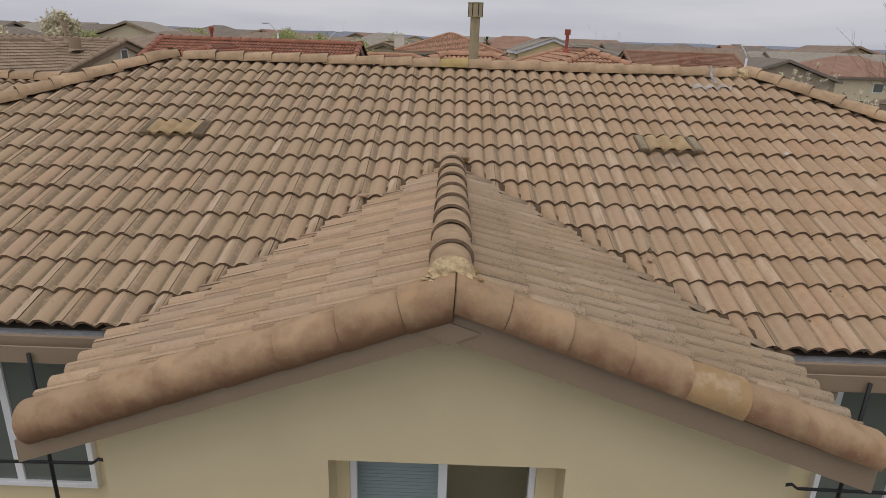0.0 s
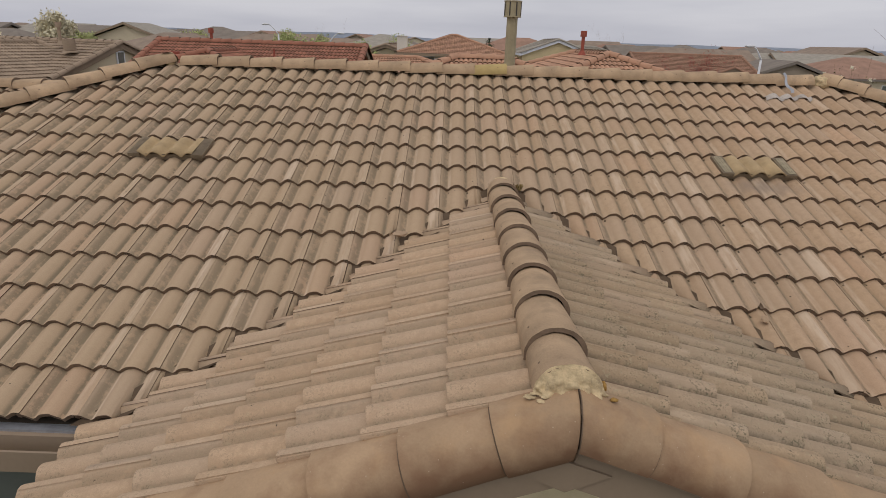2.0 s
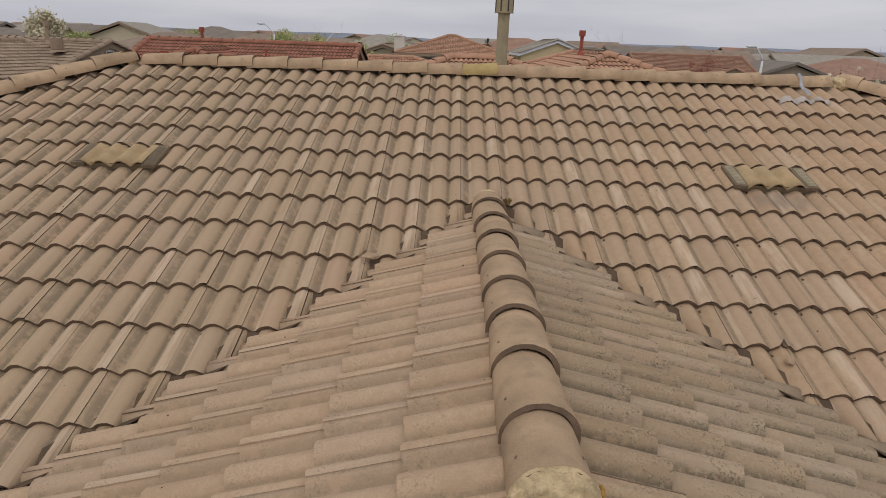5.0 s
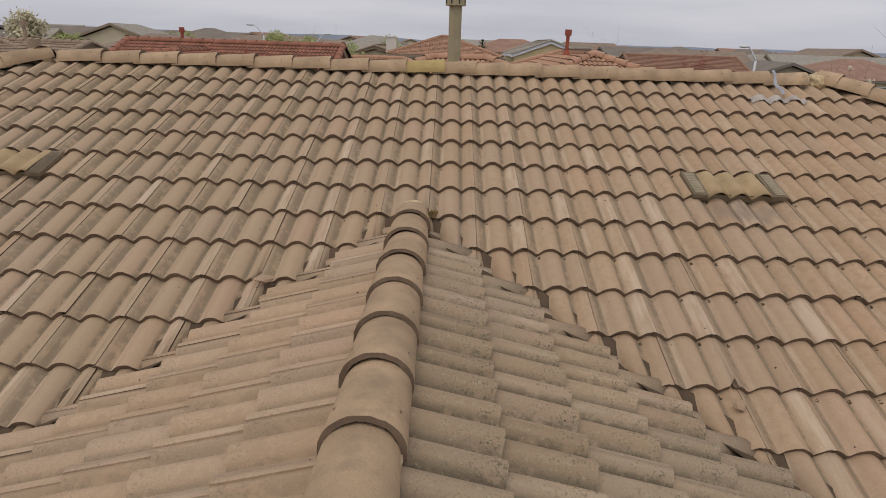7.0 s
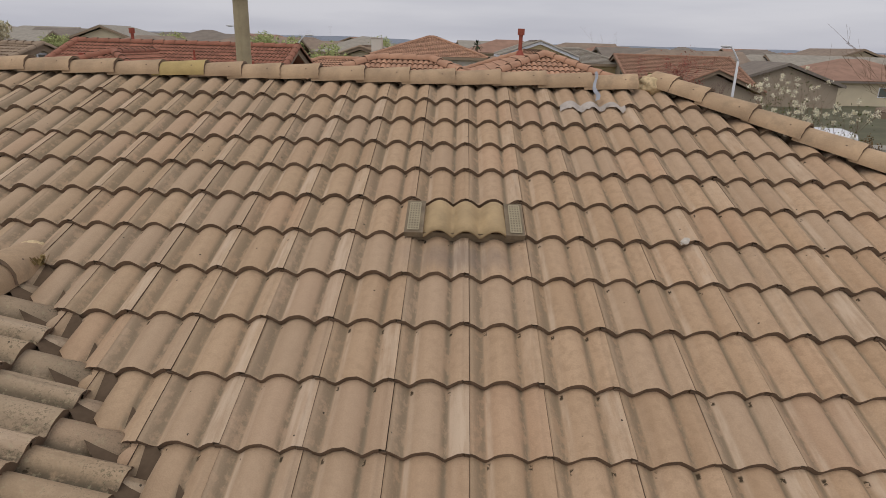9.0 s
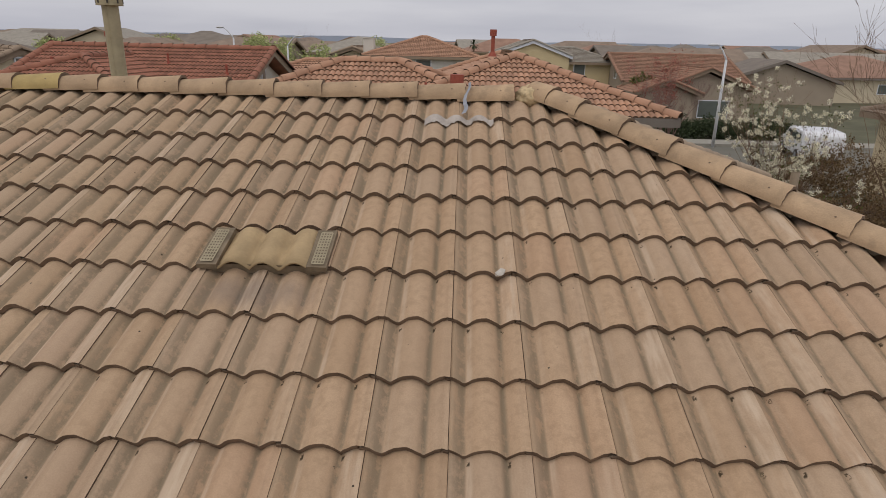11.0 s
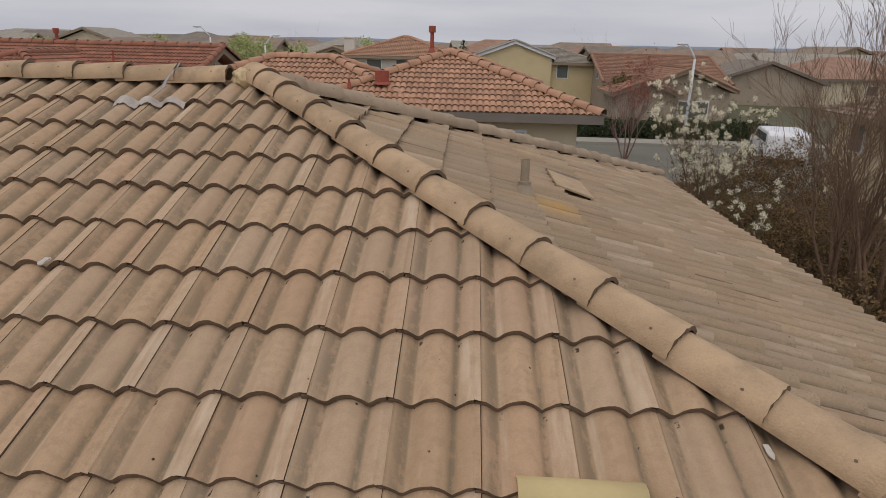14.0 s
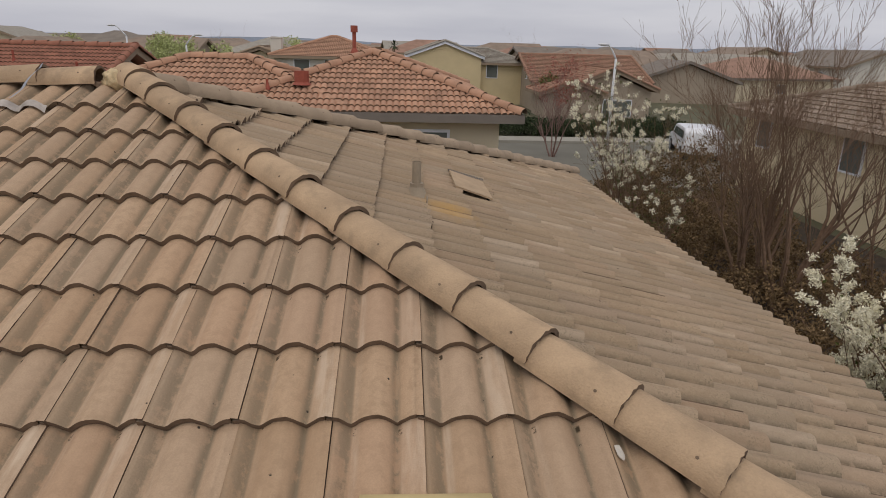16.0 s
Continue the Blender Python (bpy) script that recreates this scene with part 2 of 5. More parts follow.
def weather_shade_lower(m, colour, amount):
    """Red-brown weathering on the lower half of a rake tile, the shade there painted in with it, with a ragged edge,
    and a few pale specks.
    """
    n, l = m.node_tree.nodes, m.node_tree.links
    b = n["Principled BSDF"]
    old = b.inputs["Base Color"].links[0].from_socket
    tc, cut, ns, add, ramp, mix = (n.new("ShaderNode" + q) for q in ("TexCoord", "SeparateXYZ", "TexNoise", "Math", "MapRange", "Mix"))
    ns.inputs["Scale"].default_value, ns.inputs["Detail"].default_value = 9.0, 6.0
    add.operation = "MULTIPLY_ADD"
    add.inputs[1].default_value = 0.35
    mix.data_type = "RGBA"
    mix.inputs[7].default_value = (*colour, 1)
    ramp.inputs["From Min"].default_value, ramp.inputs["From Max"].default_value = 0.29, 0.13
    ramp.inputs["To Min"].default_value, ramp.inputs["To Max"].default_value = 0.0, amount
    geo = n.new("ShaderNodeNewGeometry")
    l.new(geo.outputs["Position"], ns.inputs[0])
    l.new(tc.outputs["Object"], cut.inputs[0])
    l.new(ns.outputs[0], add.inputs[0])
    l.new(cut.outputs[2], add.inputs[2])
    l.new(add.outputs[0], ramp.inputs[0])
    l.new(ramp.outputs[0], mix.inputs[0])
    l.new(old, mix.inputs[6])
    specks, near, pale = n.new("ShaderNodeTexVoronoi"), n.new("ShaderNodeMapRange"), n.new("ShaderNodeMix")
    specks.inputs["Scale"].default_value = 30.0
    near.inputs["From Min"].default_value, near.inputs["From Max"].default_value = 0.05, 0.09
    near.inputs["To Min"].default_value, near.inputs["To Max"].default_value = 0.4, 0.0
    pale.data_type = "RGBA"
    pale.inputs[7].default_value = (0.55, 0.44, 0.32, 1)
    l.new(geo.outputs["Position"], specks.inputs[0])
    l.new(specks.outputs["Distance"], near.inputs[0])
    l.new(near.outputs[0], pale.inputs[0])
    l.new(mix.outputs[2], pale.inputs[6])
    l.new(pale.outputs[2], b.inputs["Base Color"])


weather_shade_lower(RAKE, (0.2, 0.105, 0.058), 0.85)

MUSTARD = material("mustard_tile", (0.37, 0.24, 0.12), 0.9, 5.0, 0.2, 0.4, 100.0, stain=(0.5, 0.4, 0.27), stain_amount=0.7, stain_scale=7.0)
YELLOW_TILE = material("yellow_tile", (0.42, 0.31, 0.13), 0.9, 9.0, 0.2, 0.3, 100.0)
DECK = material("roof_underlay", (0.05, 0.04, 0.03), 0.95, specular=0.0)
STUCCO = material("beige_stucco", (0.66, 0.562, 0.355), 0.95, 1.5, 0.07, 0.5, 180.0)
FASCIA = material("painted_fascia", (0.28, 0.21, 0.142), 0.7, 2.0, 0.1, 0.1, 40.0)
WHITE = material("white_vinyl", (0.75, 0.76, 0.78), 0.4, 3.0, 0.04, 0.0)
GREY_METAL = material("galvanised_metal", (0.35, 0.36, 0.38), 0.5, 20.0, 0.2, 0.1, metal=0.6)
# dark brown puts the shadow of the valley gap into the metal's colour
VALLEY_METAL = material("dull_valley_metal", (0.11, 0.078, 0.052), 0.95, 12.0, 0.3, 0.2, specular=0.0)
BLACK_IRON = material("black_iron", (0.02, 0.02, 0.022), 0.5, 30.0, 0.2, 0.1)
MORTAR = material("pale_mortar", (0.56, 0.43, 0.25), 0.95, 25.0, 0.3, 0.9, 120.0, stain=(0.2, 0.15, 0.09), stain_amount=0.7, stain_scale=26.0)
LICHEN = material("orange_lichen", (0.36, 0.21, 0.06), 0.95, 40.0, 0.4, 0.9, 150.0)
GRASS = material("dry_lawn", (0.11, 0.105, 0.06), 0.95, 0.4, 0.35, 0.4, 30.0)
ASPHALT = material("asphalt", (0.175, 0.165, 0.135), 0.9, 0.6, 0.12, 0.2, 90.0, specular=0.05)
CONCRETE = material("pale_concrete", (0.32, 0.3, 0.25), 0.9, 1.0, 0.1, 0.2, 60.0, specular=0.05)
TERRACOTTA = material("terracotta_tile", (0.42, 0.24, 0.15), 0.85, 2.0, 0.22, 0.2, 30.0, random_tint=0.18, island=True)
RED_TILE = material("red_tile", (0.29, 0.125, 0.078), 0.85, 2.0, 0.25, 0.2, 30.0, random_tint=0.18, island=True)
BROWN_TILE = material("brown_tile", (0.3, 0.225, 0.155), 0.85, 2.0, 0.2, 0.2, 30.0, random_tint=0.18, island=True)
SIDE_WALL = material("warm_beige_stucco", (0.68, 0.57, 0.37), 0.95, 1.0, 0.08, 0.2, 60.0)
SIDE_TILE = material("dull_brown_tile", (0.27, 0.205, 0.15), 0.85, 2.0, 0.2, 0.2, 30.0, random_tint=0.18, island=True)
GREY_TILE = material("grey_brown_tile", (0.16, 0.14, 0.115), 0.85, 2.0, 0.2, 0.2, 30.0, random_tint=0.18, island=True)
CREAM = material("cream_stucco", (0.62, 0.53, 0.37), 0.95, 1.0, 0.08, 0.2, 60.0)
GREYWALL = material("grey_stucco", (0.36, 0.295, 0.22), 0.95, 1.0, 0.08, 0.2, 60.0)
YELLOWWALL = material("yellow_stucco", (0.62, 0.5, 0.29), 0.95, 1.0, 0.08, 0.2, 60.0)
GLASS = material("dark_window_glass", (0.13, 0.145, 0.13), 0.08, 2.0, 0.1, 0.0, specular=0.6)

BLIND = material("blue_grey_blind", (0.5, 0.6, 0.62), 0.7, 4.0, 0.08, 0.0)
CLEAR_GLASS = bpy.data.materials.new("clear_glass")
CLEAR_GLASS.use_nodes = True
gb = CLEAR_GLASS.node_tree.nodes["Principled BSDF"]
gb.inputs["Transmission Weight"].default_value, gb.inputs["Roughness"].default_value, gb.inputs["Base Color"].default_value = 1.0, 0.02, (0.95, 0.97, 0.97, 1)
VENT = material("weathered_yellow_paint", (0.4, 0.288, 0.155), 0.85, 9.0, 0.2, 0.2, 60.0, stain=(0.27, 0.2, 0.11), stain_amount=0.45, stain_scale=7.0)
FLAT_COVER = material("weathered_tan_cover", (0.42, 0.3, 0.185), 0.9, 9.0, 0.2, 0.3, 60.0, stain=(0.3, 0.22, 0.14), stain_amount=0.4, stain_scale=8.0)
SCREEN = material("pale_screen_metal", (0.36, 0.3, 0.19), 0.6, 20.0, 0.2, 0.0)
TRAY = material("soot_brown_metal", (0.19, 0.145, 0.092), 0.8, 14.0, 0.4, 0.3)
DARK_METAL = material("blackened_metal", (0.05, 0.045, 0.04), 0.7, 20.0, 0.4, 0.2)
PIPE = material("grey_plastic_pipe", (0.33, 0.265, 0.185), 0.7, 15.0, 0.12, 0.1)
FLUE = material("beige_painted_metal", (0.34, 0.29, 0.18), 0.6, 9.0, 0.15, 0.1, 50.0, stain=(0.2, 0.16, 0.1), stain_amount=0.4, stain_scale=6.0)
LEAD = material("pale_lead_flashing", (0.44, 0.39, 0.34), 0.8, 18.0, 0.25, 0.3, specular=0.1)
WHITE_CHIP = material("pale_chip", (0.5, 0.45, 0.38), 0.9, 40.0, 0.2, 0.3)
PALE_YELLOW = material("pale_yellow_tile", (0.56, 0.44, 0.22), 0.75, 6.0, 0.1, 0.1)
WEED = material("dry_weed", (0.26, 0.19, 0.08), 0.9, 20.0, 0.3, 0.0)
GREYTRIM = material("grey_brown_trim", (0.2, 0.17, 0.14), 0.7, 3.0, 0.1, 0.1)
PALEWALL = material("white_stucco", (0.62, 0.58, 0.5), 0.95, 1.0, 0.06, 0.2, 60.0)
PALE_TILE = material("pale_grey_tile", (0.3, 0.27, 0.22), 0.85, 2.0, 0.2, 0.2, 30.0, random_tint=0.15, island=True)
RUST_TILE = material("rusty_brown_tile", (0.3, 0.17, 0.11), 0.85, 2.0, 0.2, 0.2, 30.0, random_tint=0.15, island=True)
RED_PAINT = material("red_oxide_paint", (0.3, 0.08, 0.05), 0.7, 10.0, 0.2, 0.1)
POLE = material("pale_lamp_pole", (0.6, 0.6, 0.6), 0.6, 4.0, 0.08, 0.0)
CAR_WHITE = material("white_car_paint", (0.75, 0.75, 0.75), 0.25, 2.0, 0.03, 0.0, specular=0.5)
BARK = material("brown_bark", (0.2, 0.128, 0.082), 0.95, 14.0, 0.3, 0.6, 60.0)
RED_BARK = material("reddish_bark", (0.22, 0.14, 0.115), 0.95, 14.0, 0.3, 0.6, 60.0)
RED_LEAF = material("red_plum_leaf", (0.3, 0.1, 0.07), 0.8, 5.0, 0.3, 0.0, random_tint=0.3, island=True)
BLOSSOM = material("white_blossom", (0.84, 0.79, 0.61), 0.8, 6.0, 0.12, 0.0, random_tint=0.12, island=True)
PALE_BLOSSOM = material("cream_blossom", (0.62, 0.57, 0.4), 0.8, 6.0, 0.12, 0.0, random_tint=0.2, island=True)
YOUNG_LEAF = material("young_olive_leaf", (0.1, 0.11, 0.03), 0.8, 6.0, 0.2, 0.0, random_tint=0.3, island=True)
UNDERGROWTH = material("brown_undergrowth", (0.17, 0.11, 0.052), 0.9, 3.0, 0.35, 0.0, random_tint=0.4, island=True)
HEDGE = material("dark_green_leaf", (0.04, 0.055, 0.022), 0.8, 4.0, 0.3, 0.0, random_tint=0.3, island=True)
SPRING_LEAF = material("spring_green_leaf", (0.4, 0.43, 0.18), 0.8, 4.0, 0.25, 0.0, random_tint=0.3, island=True)
SOIL = material("dark_brown_soil", (0.05, 0.037, 0.026), 0.95, 3.0, 0.4, 0.6, 40.0)
FAR_BROWN = material("distant_brown_tile", (0.25, 0.19, 0.14), 0.9, 0.8, 0.25, 0.2, 6.0, random_tint=0.1, island=True)
FAR_GREY = material("distant_grey_tile", (0.205, 0.172, 0.138), 0.9, 0.8, 0.25, 0.2, 6.0)
FAR_RUST = material("distant_rust_tile", (0.3, 0.18, 0.125), 0.9, 0.8, 0.25, 0.2, 6.0)
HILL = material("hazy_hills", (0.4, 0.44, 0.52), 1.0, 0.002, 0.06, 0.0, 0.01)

# ---- building helpers ----
SLOPE = radians(20)
SL = math.tan(SLOPE)
C, S = math.cos(SLOPE), math.sin(SLOPE)
TW, TE = 0.305, 0.3333          # tile cover width and exposed length
GROUND = -4.8


def mesh_of(name, verts, faces, mat, smooth=False, lips=None, lip_mat=None, uv=None):
    me = bpy.data.meshes.new(name)
    me.from_pydata([tuple(v) for v in verts], [], faces)
    me.materials.append(mat)
    if lips is not None:
        me.materials.append(lip_mat)
        me.polygons.foreach_set("material_index", lips)
    if smooth:
        me.polygons.foreach_set("use_smooth", [True] * len(me.polygons))
    if uv is not None:
        put_uv(me, uv)
    return me


def put_uv(me, uv):
    """Gives each corner the uv of its vertex."""
    layer = me.uv_layers.new(name="tile")
    idx = np.empty(len(me.loops), dtype=np.int32)
    me.loops.foreach_get("vertex_index", idx)
    layer.data.foreach_set("uv", np.asarray(uv, dtype=np.float32)[idx].ravel())


def part(name, bm, mat, parent, label=""):
    me = bpy.data.meshes.new(name)
    bm.to_mesh(me)
    bm.free()
    me.materials.append(mat)
    ob = new(name, me)
    ob.parent = parent
    return tagged(ob, label)


def piece(name, me, parent, m=None):
    ob = new(name, me)
    ob.parent = parent
    if m is not None:
        ob.matrix_local = m
    return ob


def empty(name, label, category, group=""):
    return tagged(new(name), label, category, group)


def box(x0, x1, y0, y1, z0, z1, bevel=0.0):
    bm = bmesh.new()
    bmesh.ops.create_cube(bm, size=1, matrix=Matrix.Translation(((x0 + x1) / 2, (y0 + y1) / 2, (z0 + z1) / 2)) @ Matrix.Diagonal((x1 - x0, y1 - y0, z1 - z0, 1)))
    if bevel:
        bmesh.ops.bevel(bm, geom=bm.edges[:], offset=bevel, segments=2, affect="EDGES", profile=0.5)
    return bm


def prism(points, lo, hi, axis="y"):
    """A closed outline in a plane, drawn out along an axis."""
    bm = bmesh.new()
    turn = {"y": lambda a, b, c: (a, c, b), "x": lambda a, b, c: (c, a, b), "z": lambda a, b, c: (a, b, c)}[axis]
    rows = [[bm.verts.new(turn(a, b, c)) for a, b in points] for c in (lo, hi)]
    bm.faces.new(rows[0])
    bm.faces.new(rows[1][::-1])
    for i in range(len(points)):
        j = (i + 1) % len(points)
        bm.faces.new((rows[0][j], rows[0][i], rows[1][i], rows[1][j]))
    bmesh.ops.recalc_face_normals(bm, faces=bm.faces[:])
    return bm


def cylinder(r0, r1, z0, z1, m=Matrix.Identity(4), n=16, cap=True):
    bm = bmesh.new()
    bmesh.ops.create_cone(bm, cap_ends=cap, segments=n, radius1=r0, radius2=r1, depth=z1 - z0, matrix=m @ Matrix.Translation((0, 0, (z0 + z1) / 2)))
    return bm


def join(*bms):
    a = bms[0]
    for b in bms[1:]:
        tmp = bpy.data.meshes.new("tmp")
        b.to_mesh(tmp)
        a.from_mesh(tmp)
        bpy.data.meshes.remove(tmp)
        b.free()
    return a


def tube(points, radii, n=6, cap=False):
    """A tapered tube along points."""
    bm = bmesh.new()
    rows = []
    pts = [Vector(p) for p in points]
    for i, (p, r) in enumerate(zip(pts, radii)):
        d = (pts[min(i + 1, len(pts) - 1)] - pts[max(i - 1, 0)]).normalized()
        a = d.cross(Vector((0.31, 0.74, 0.59))).normalized()
        b = d.cross(a)
        rows.append([bm.verts.new(p + (a * math.cos(6.2832 * k / n) + b * math.sin(6.2832 * k / n)) * r) for k in range(n)])
    for a, b in zip(rows, rows[1:]):
        for k in range(n):
            bm.faces.new((a[k], a[(k + 1) % n], b[(k + 1) % n], b[k]))
    bm.faces.new(rows[0][::-1])
    bm.faces.new(rows[-1])
    for f in bm.faces:
        f.smooth = True
    return bm


# ---- roof tiles ----
ROLL = 0.044
STEPS = (-0.07, -0.001, 0.0, 0.06, 0.12, 0.17, 0.2, 0.24, 0.29, 0.35, 0.42, 0.5, 0.57, 0.63, 0.675, 0.705, 0.74, 0.79, 0.85, 0.915, 0.916, 1.0)


def roll(s):
    """Height of the double-roll profile at s, from joint to joint: a wide roll, then a narrower one whose far flank runs under the next joint."""
    s -= math.floor(s)
    wide = (s - 0.46) / 0.25
    if abs(wide) < 1:
        return ROLL * (1 - wide * wide) ** 1.2
    slim = (s - 0.94 if s > 0.5 else s + 0.06) / 0.235
    return 0.95 * ROLL * max(0.0, 1 - slim * slim) ** 1.2


def tile_height(s):
    """The profile of one tile: its left edge runs lower, under the neighbour's edge."""
    return roll(s) - (0.013 if s < 0 else 0.002 * max(0.0, (0.19 - s) / 0.19))


def tile_grid(lip=0.028, gap=0.003, lap=0.05, seed=0, tall=1.0):
    """Vertices and faces of one tile: u across from 0, v up the slope from its lower edge, n off the slope. The first
    two strips, under the neighbour's edge, and the faces past TOP take the colour of dirt and painted shade: the lip
    and the edge at the joint.
    """
    rng = random.Random(seed)
    thick = lip - 0.001
    vs, fs = [], []
    n = len(STEPS)
    us = [TW * q - (gap if q == 1 else 0) for q in STEPS]
    hs = [(tile_height(q) - ROLL) * tall for q in STEPS]
    worn = [(rng.uniform(-0.0022, 0.0016), rng.uniform(-0.0022, 0.0004)) for _ in STEPS]
    for v, dn in ((0.0, 0.0), (TE + lap, -lip - 0.004)):
        vs += [(u, v + (w[0] if v == 0 else 0), h + dn + (w[1] if v == 0 else 0)) for u, h, w in zip(us, hs, worn)]
    for v, low in ((0.0, 0), (0.004, 1)):
        vs += [(u, v + w[0], h + w[1] - low * (thick if q < 0.9155 else 0.3 * thick)) for u, h, w, q in zip(us, hs, worn, STEPS)]
    vs += [vs[n - 1], vs[2 * n - 1], (us[-1], 0.0, hs[-1] - 0.014), (us[-1], TE + lap, hs[-1] - lip - 0.018)]
    fs += [(i, i + 1, n + i + 1, n + i) for i in range(n - 1)]
    fs += [(3 * n + i, 3 * n + i + 1, 2 * n + i + 1, 2 * n + i) for i in range(n - 1)]
    fs.append((4 * n, 4 * n + 2, 4 * n + 3, 4 * n + 1))
    return np.array(vs), fs


TOP = len(STEPS) - 1
DIRTY_SHADED = lambda k: int(k < 2 or k >= TOP)
TILE_V, TILE_F = tile_grid()


class Slope:
    """A roof slope: origin at the tile grid's zero, across (u) and up the slope (v)."""

    def __init__(self, origin, across, up):
        self.o, self.u, self.v = Vector(origin), Vector(across).normalized(), Vector(up).normalized()
        self.n = self.u.cross(self.v)
        self.m = Matrix.Translation(self.o) @ Matrix((self.u, self.v, self.n)).transposed().to_4x4()
        self.inv = self.m.inverted()

    def place(self, u, v, n=0.0):
        return self.o + self.u * u + self.v * v + self.n * n


def cut_tile(grid, base, cuts):
    """The tile at base (u, v) cut by half planes (a, b, c): a*u + b*v <= c is kept. Vertices in the tile's own frame."""
    bm = bmesh.new()
    vs = [bm.verts.new(p) for p in grid]
    for k, f in enumerate(TILE_F):
        bm.faces.new([vs[i] for i in f]).material_index = DIRTY_SHADED(k)
    for a, b, c in cuts:
        k = c - a * base[0] - b * base[1]
        q = (a * a + b * b)
        cut = bmesh.ops.bisect_plane(bm, geom=bm.verts[:] + bm.edges[:] + bm.faces[:], plane_co=(a * k / q, b * k / q, 0), plane_no=(a, b, 0), clear_outer=True)["geom_cut"]
        top = [g for g in cut if isinstance(g, bmesh.types.BMEdge) and abs((g.verts[0].co - g.verts[1].co).normalized().z) < 0.9]
        for g in bmesh.ops.extrude_edge_only(bm, edges=top)["geom"]:          # the tile's thickness at the cut
            if isinstance(g, bmesh.types.BMVert):
                g.co.z -= 0.03
            elif isinstance(g, bmesh.types.BMFace):
                g.material_index = 0
    return bm


def lay(slope, outline, deck, mat, mat_rest, near=lambda p: True, hole=None, shift=0.0, rng=None, chips=None, name="roof_tile", wob=1.0, lip=0.028, gap=0.002, tall=1.0):
    """Tiles over a slope. outline: half planes (a, b, c) that keep a*u + b*v <= c. hole(u): half planes of which one must hold.
    near(place): whether a tile is a piece of its own; the rest go into one joined part.
    chips: half planes in a tile's own frame that break a corner off it, by its column and course."""
    rng = rng or random.Random(4)
    grid = tile_grid(lip, gap, tall=tall)[0]
    lips = [DIRTY_SHADED(k) for k in range(len(TILE_F))]
    if gap < 0.0018:
        lips[-1] = 0
    flat = lambda p: (p[0] / TW, p[1] / TE)
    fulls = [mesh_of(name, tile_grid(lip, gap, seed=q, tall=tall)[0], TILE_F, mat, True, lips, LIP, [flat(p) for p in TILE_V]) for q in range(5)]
    rest_v, rest_f, rest_l, rest_u = [], [], [], []
    corners = [(0, 0), (TW, 0), (0, TE), (TW, TE)]
    pts = [p for a in range(len(outline)) for b in range(a) if (p := cross_of(outline[a], outline[b], outline))]
    k0, k1 = (math.floor((min(p[0] for p in pts) - shift) / TW), math.ceil((max(p[0] for p in pts) - shift) / TW))
    j0, j1 = (math.floor(min(p[1] for p in pts) / TE + 1e-6), math.ceil(max(p[1] for p in pts) / TE))
    inv = deck.matrix_world.inverted()
    for j in range(j0, j1):
        for k in range(k0, k1):
            u, v = k * TW + shift, j * TE
            cuts, dead = [], False
            tests = list(outline)
            if hole:
                tests += hole(u + TW / 2)
            for a, b, c in tests:
                inside = [a * (u + p) + b * (v + q) <= c + 1e-4 for p, q in corners]
                if not any(inside):
                    dead = True
                    break
                if not all(inside):
                    cuts.append((a, b, c))
            if dead:
                continue
            for a, b, c in (chips or {}).get((k, j), ()):
                cuts.append((a, b, c + a * u + b * v))
            jit = Matrix.Translation((rng.uniform(-0.0012, 0.0012) * wob, rng.uniform(-0.005, 0.004) * wob, rng.uniform(-0.001, 0.003) * wob)) @ Euler((rng.uniform(-0.006, 0.006) * wob, rng.uniform(-0.008, 0.008) * wob, rng.uniform(-0.0035, 0.0035) * wob)).to_matrix().to_4x4()
            m = slope.m @ Matrix.Translation((u, v, 0)) @ jit
            own = near(slope.place(u + TW / 2, v + TE / 2))
            if not cuts:
                if own:
                    piece(name, rng.choice(fulls), deck, m)
                else:
                    base = len(rest_v)
                    rest_v += [m @ Vector(p) for p in grid]
                    rest_f += [tuple(base + i for i in f) for f in TILE_F]
                    rest_l += lips
                    rest_u += [flat(p) for p in TILE_V]
                continue
            bm = cut_tile(grid, (u, v), cuts)
            if not bm.faces:
                bm.free()
                continue
            if own:
                for f in bm.faces:
                    f.smooth = True
                ob = part(name, bm, mat, deck)
                put_uv(ob.data, [flat(p.co) for p in ob.data.vertices])
                ob.data.materials.append(LIP)
                ob.matrix_local = m
            else:
                base = len(rest_v)
                bm.verts.index_update()
                rest_v += [m @ p.co for p in bm.verts]
                rest_f += [tuple(base + p.index for p in f.verts) for f in bm.faces]
                rest_l += [f.material_index for f in bm.faces]
                rest_u += [flat(p.co) for p in bm.verts]
                bm.free()
    if rest_v:
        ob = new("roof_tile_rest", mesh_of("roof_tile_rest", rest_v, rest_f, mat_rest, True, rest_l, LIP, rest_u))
        ob.parent = deck
        tagged(ob, kind="stuff")


def cross_of(p, q, outline):
    d = p[0] * q[1] - p[1] * q[0]
    if abs(d) < 1e-9:
        return None
    u, v = (p[2] * q[1] - p[1] * q[2]) / d, (p[0] * q[2] - p[2] * q[0]) / d
    return (u, v) if all(a * u + b * v <= c + 1e-3 for a, b, c in outline) else None


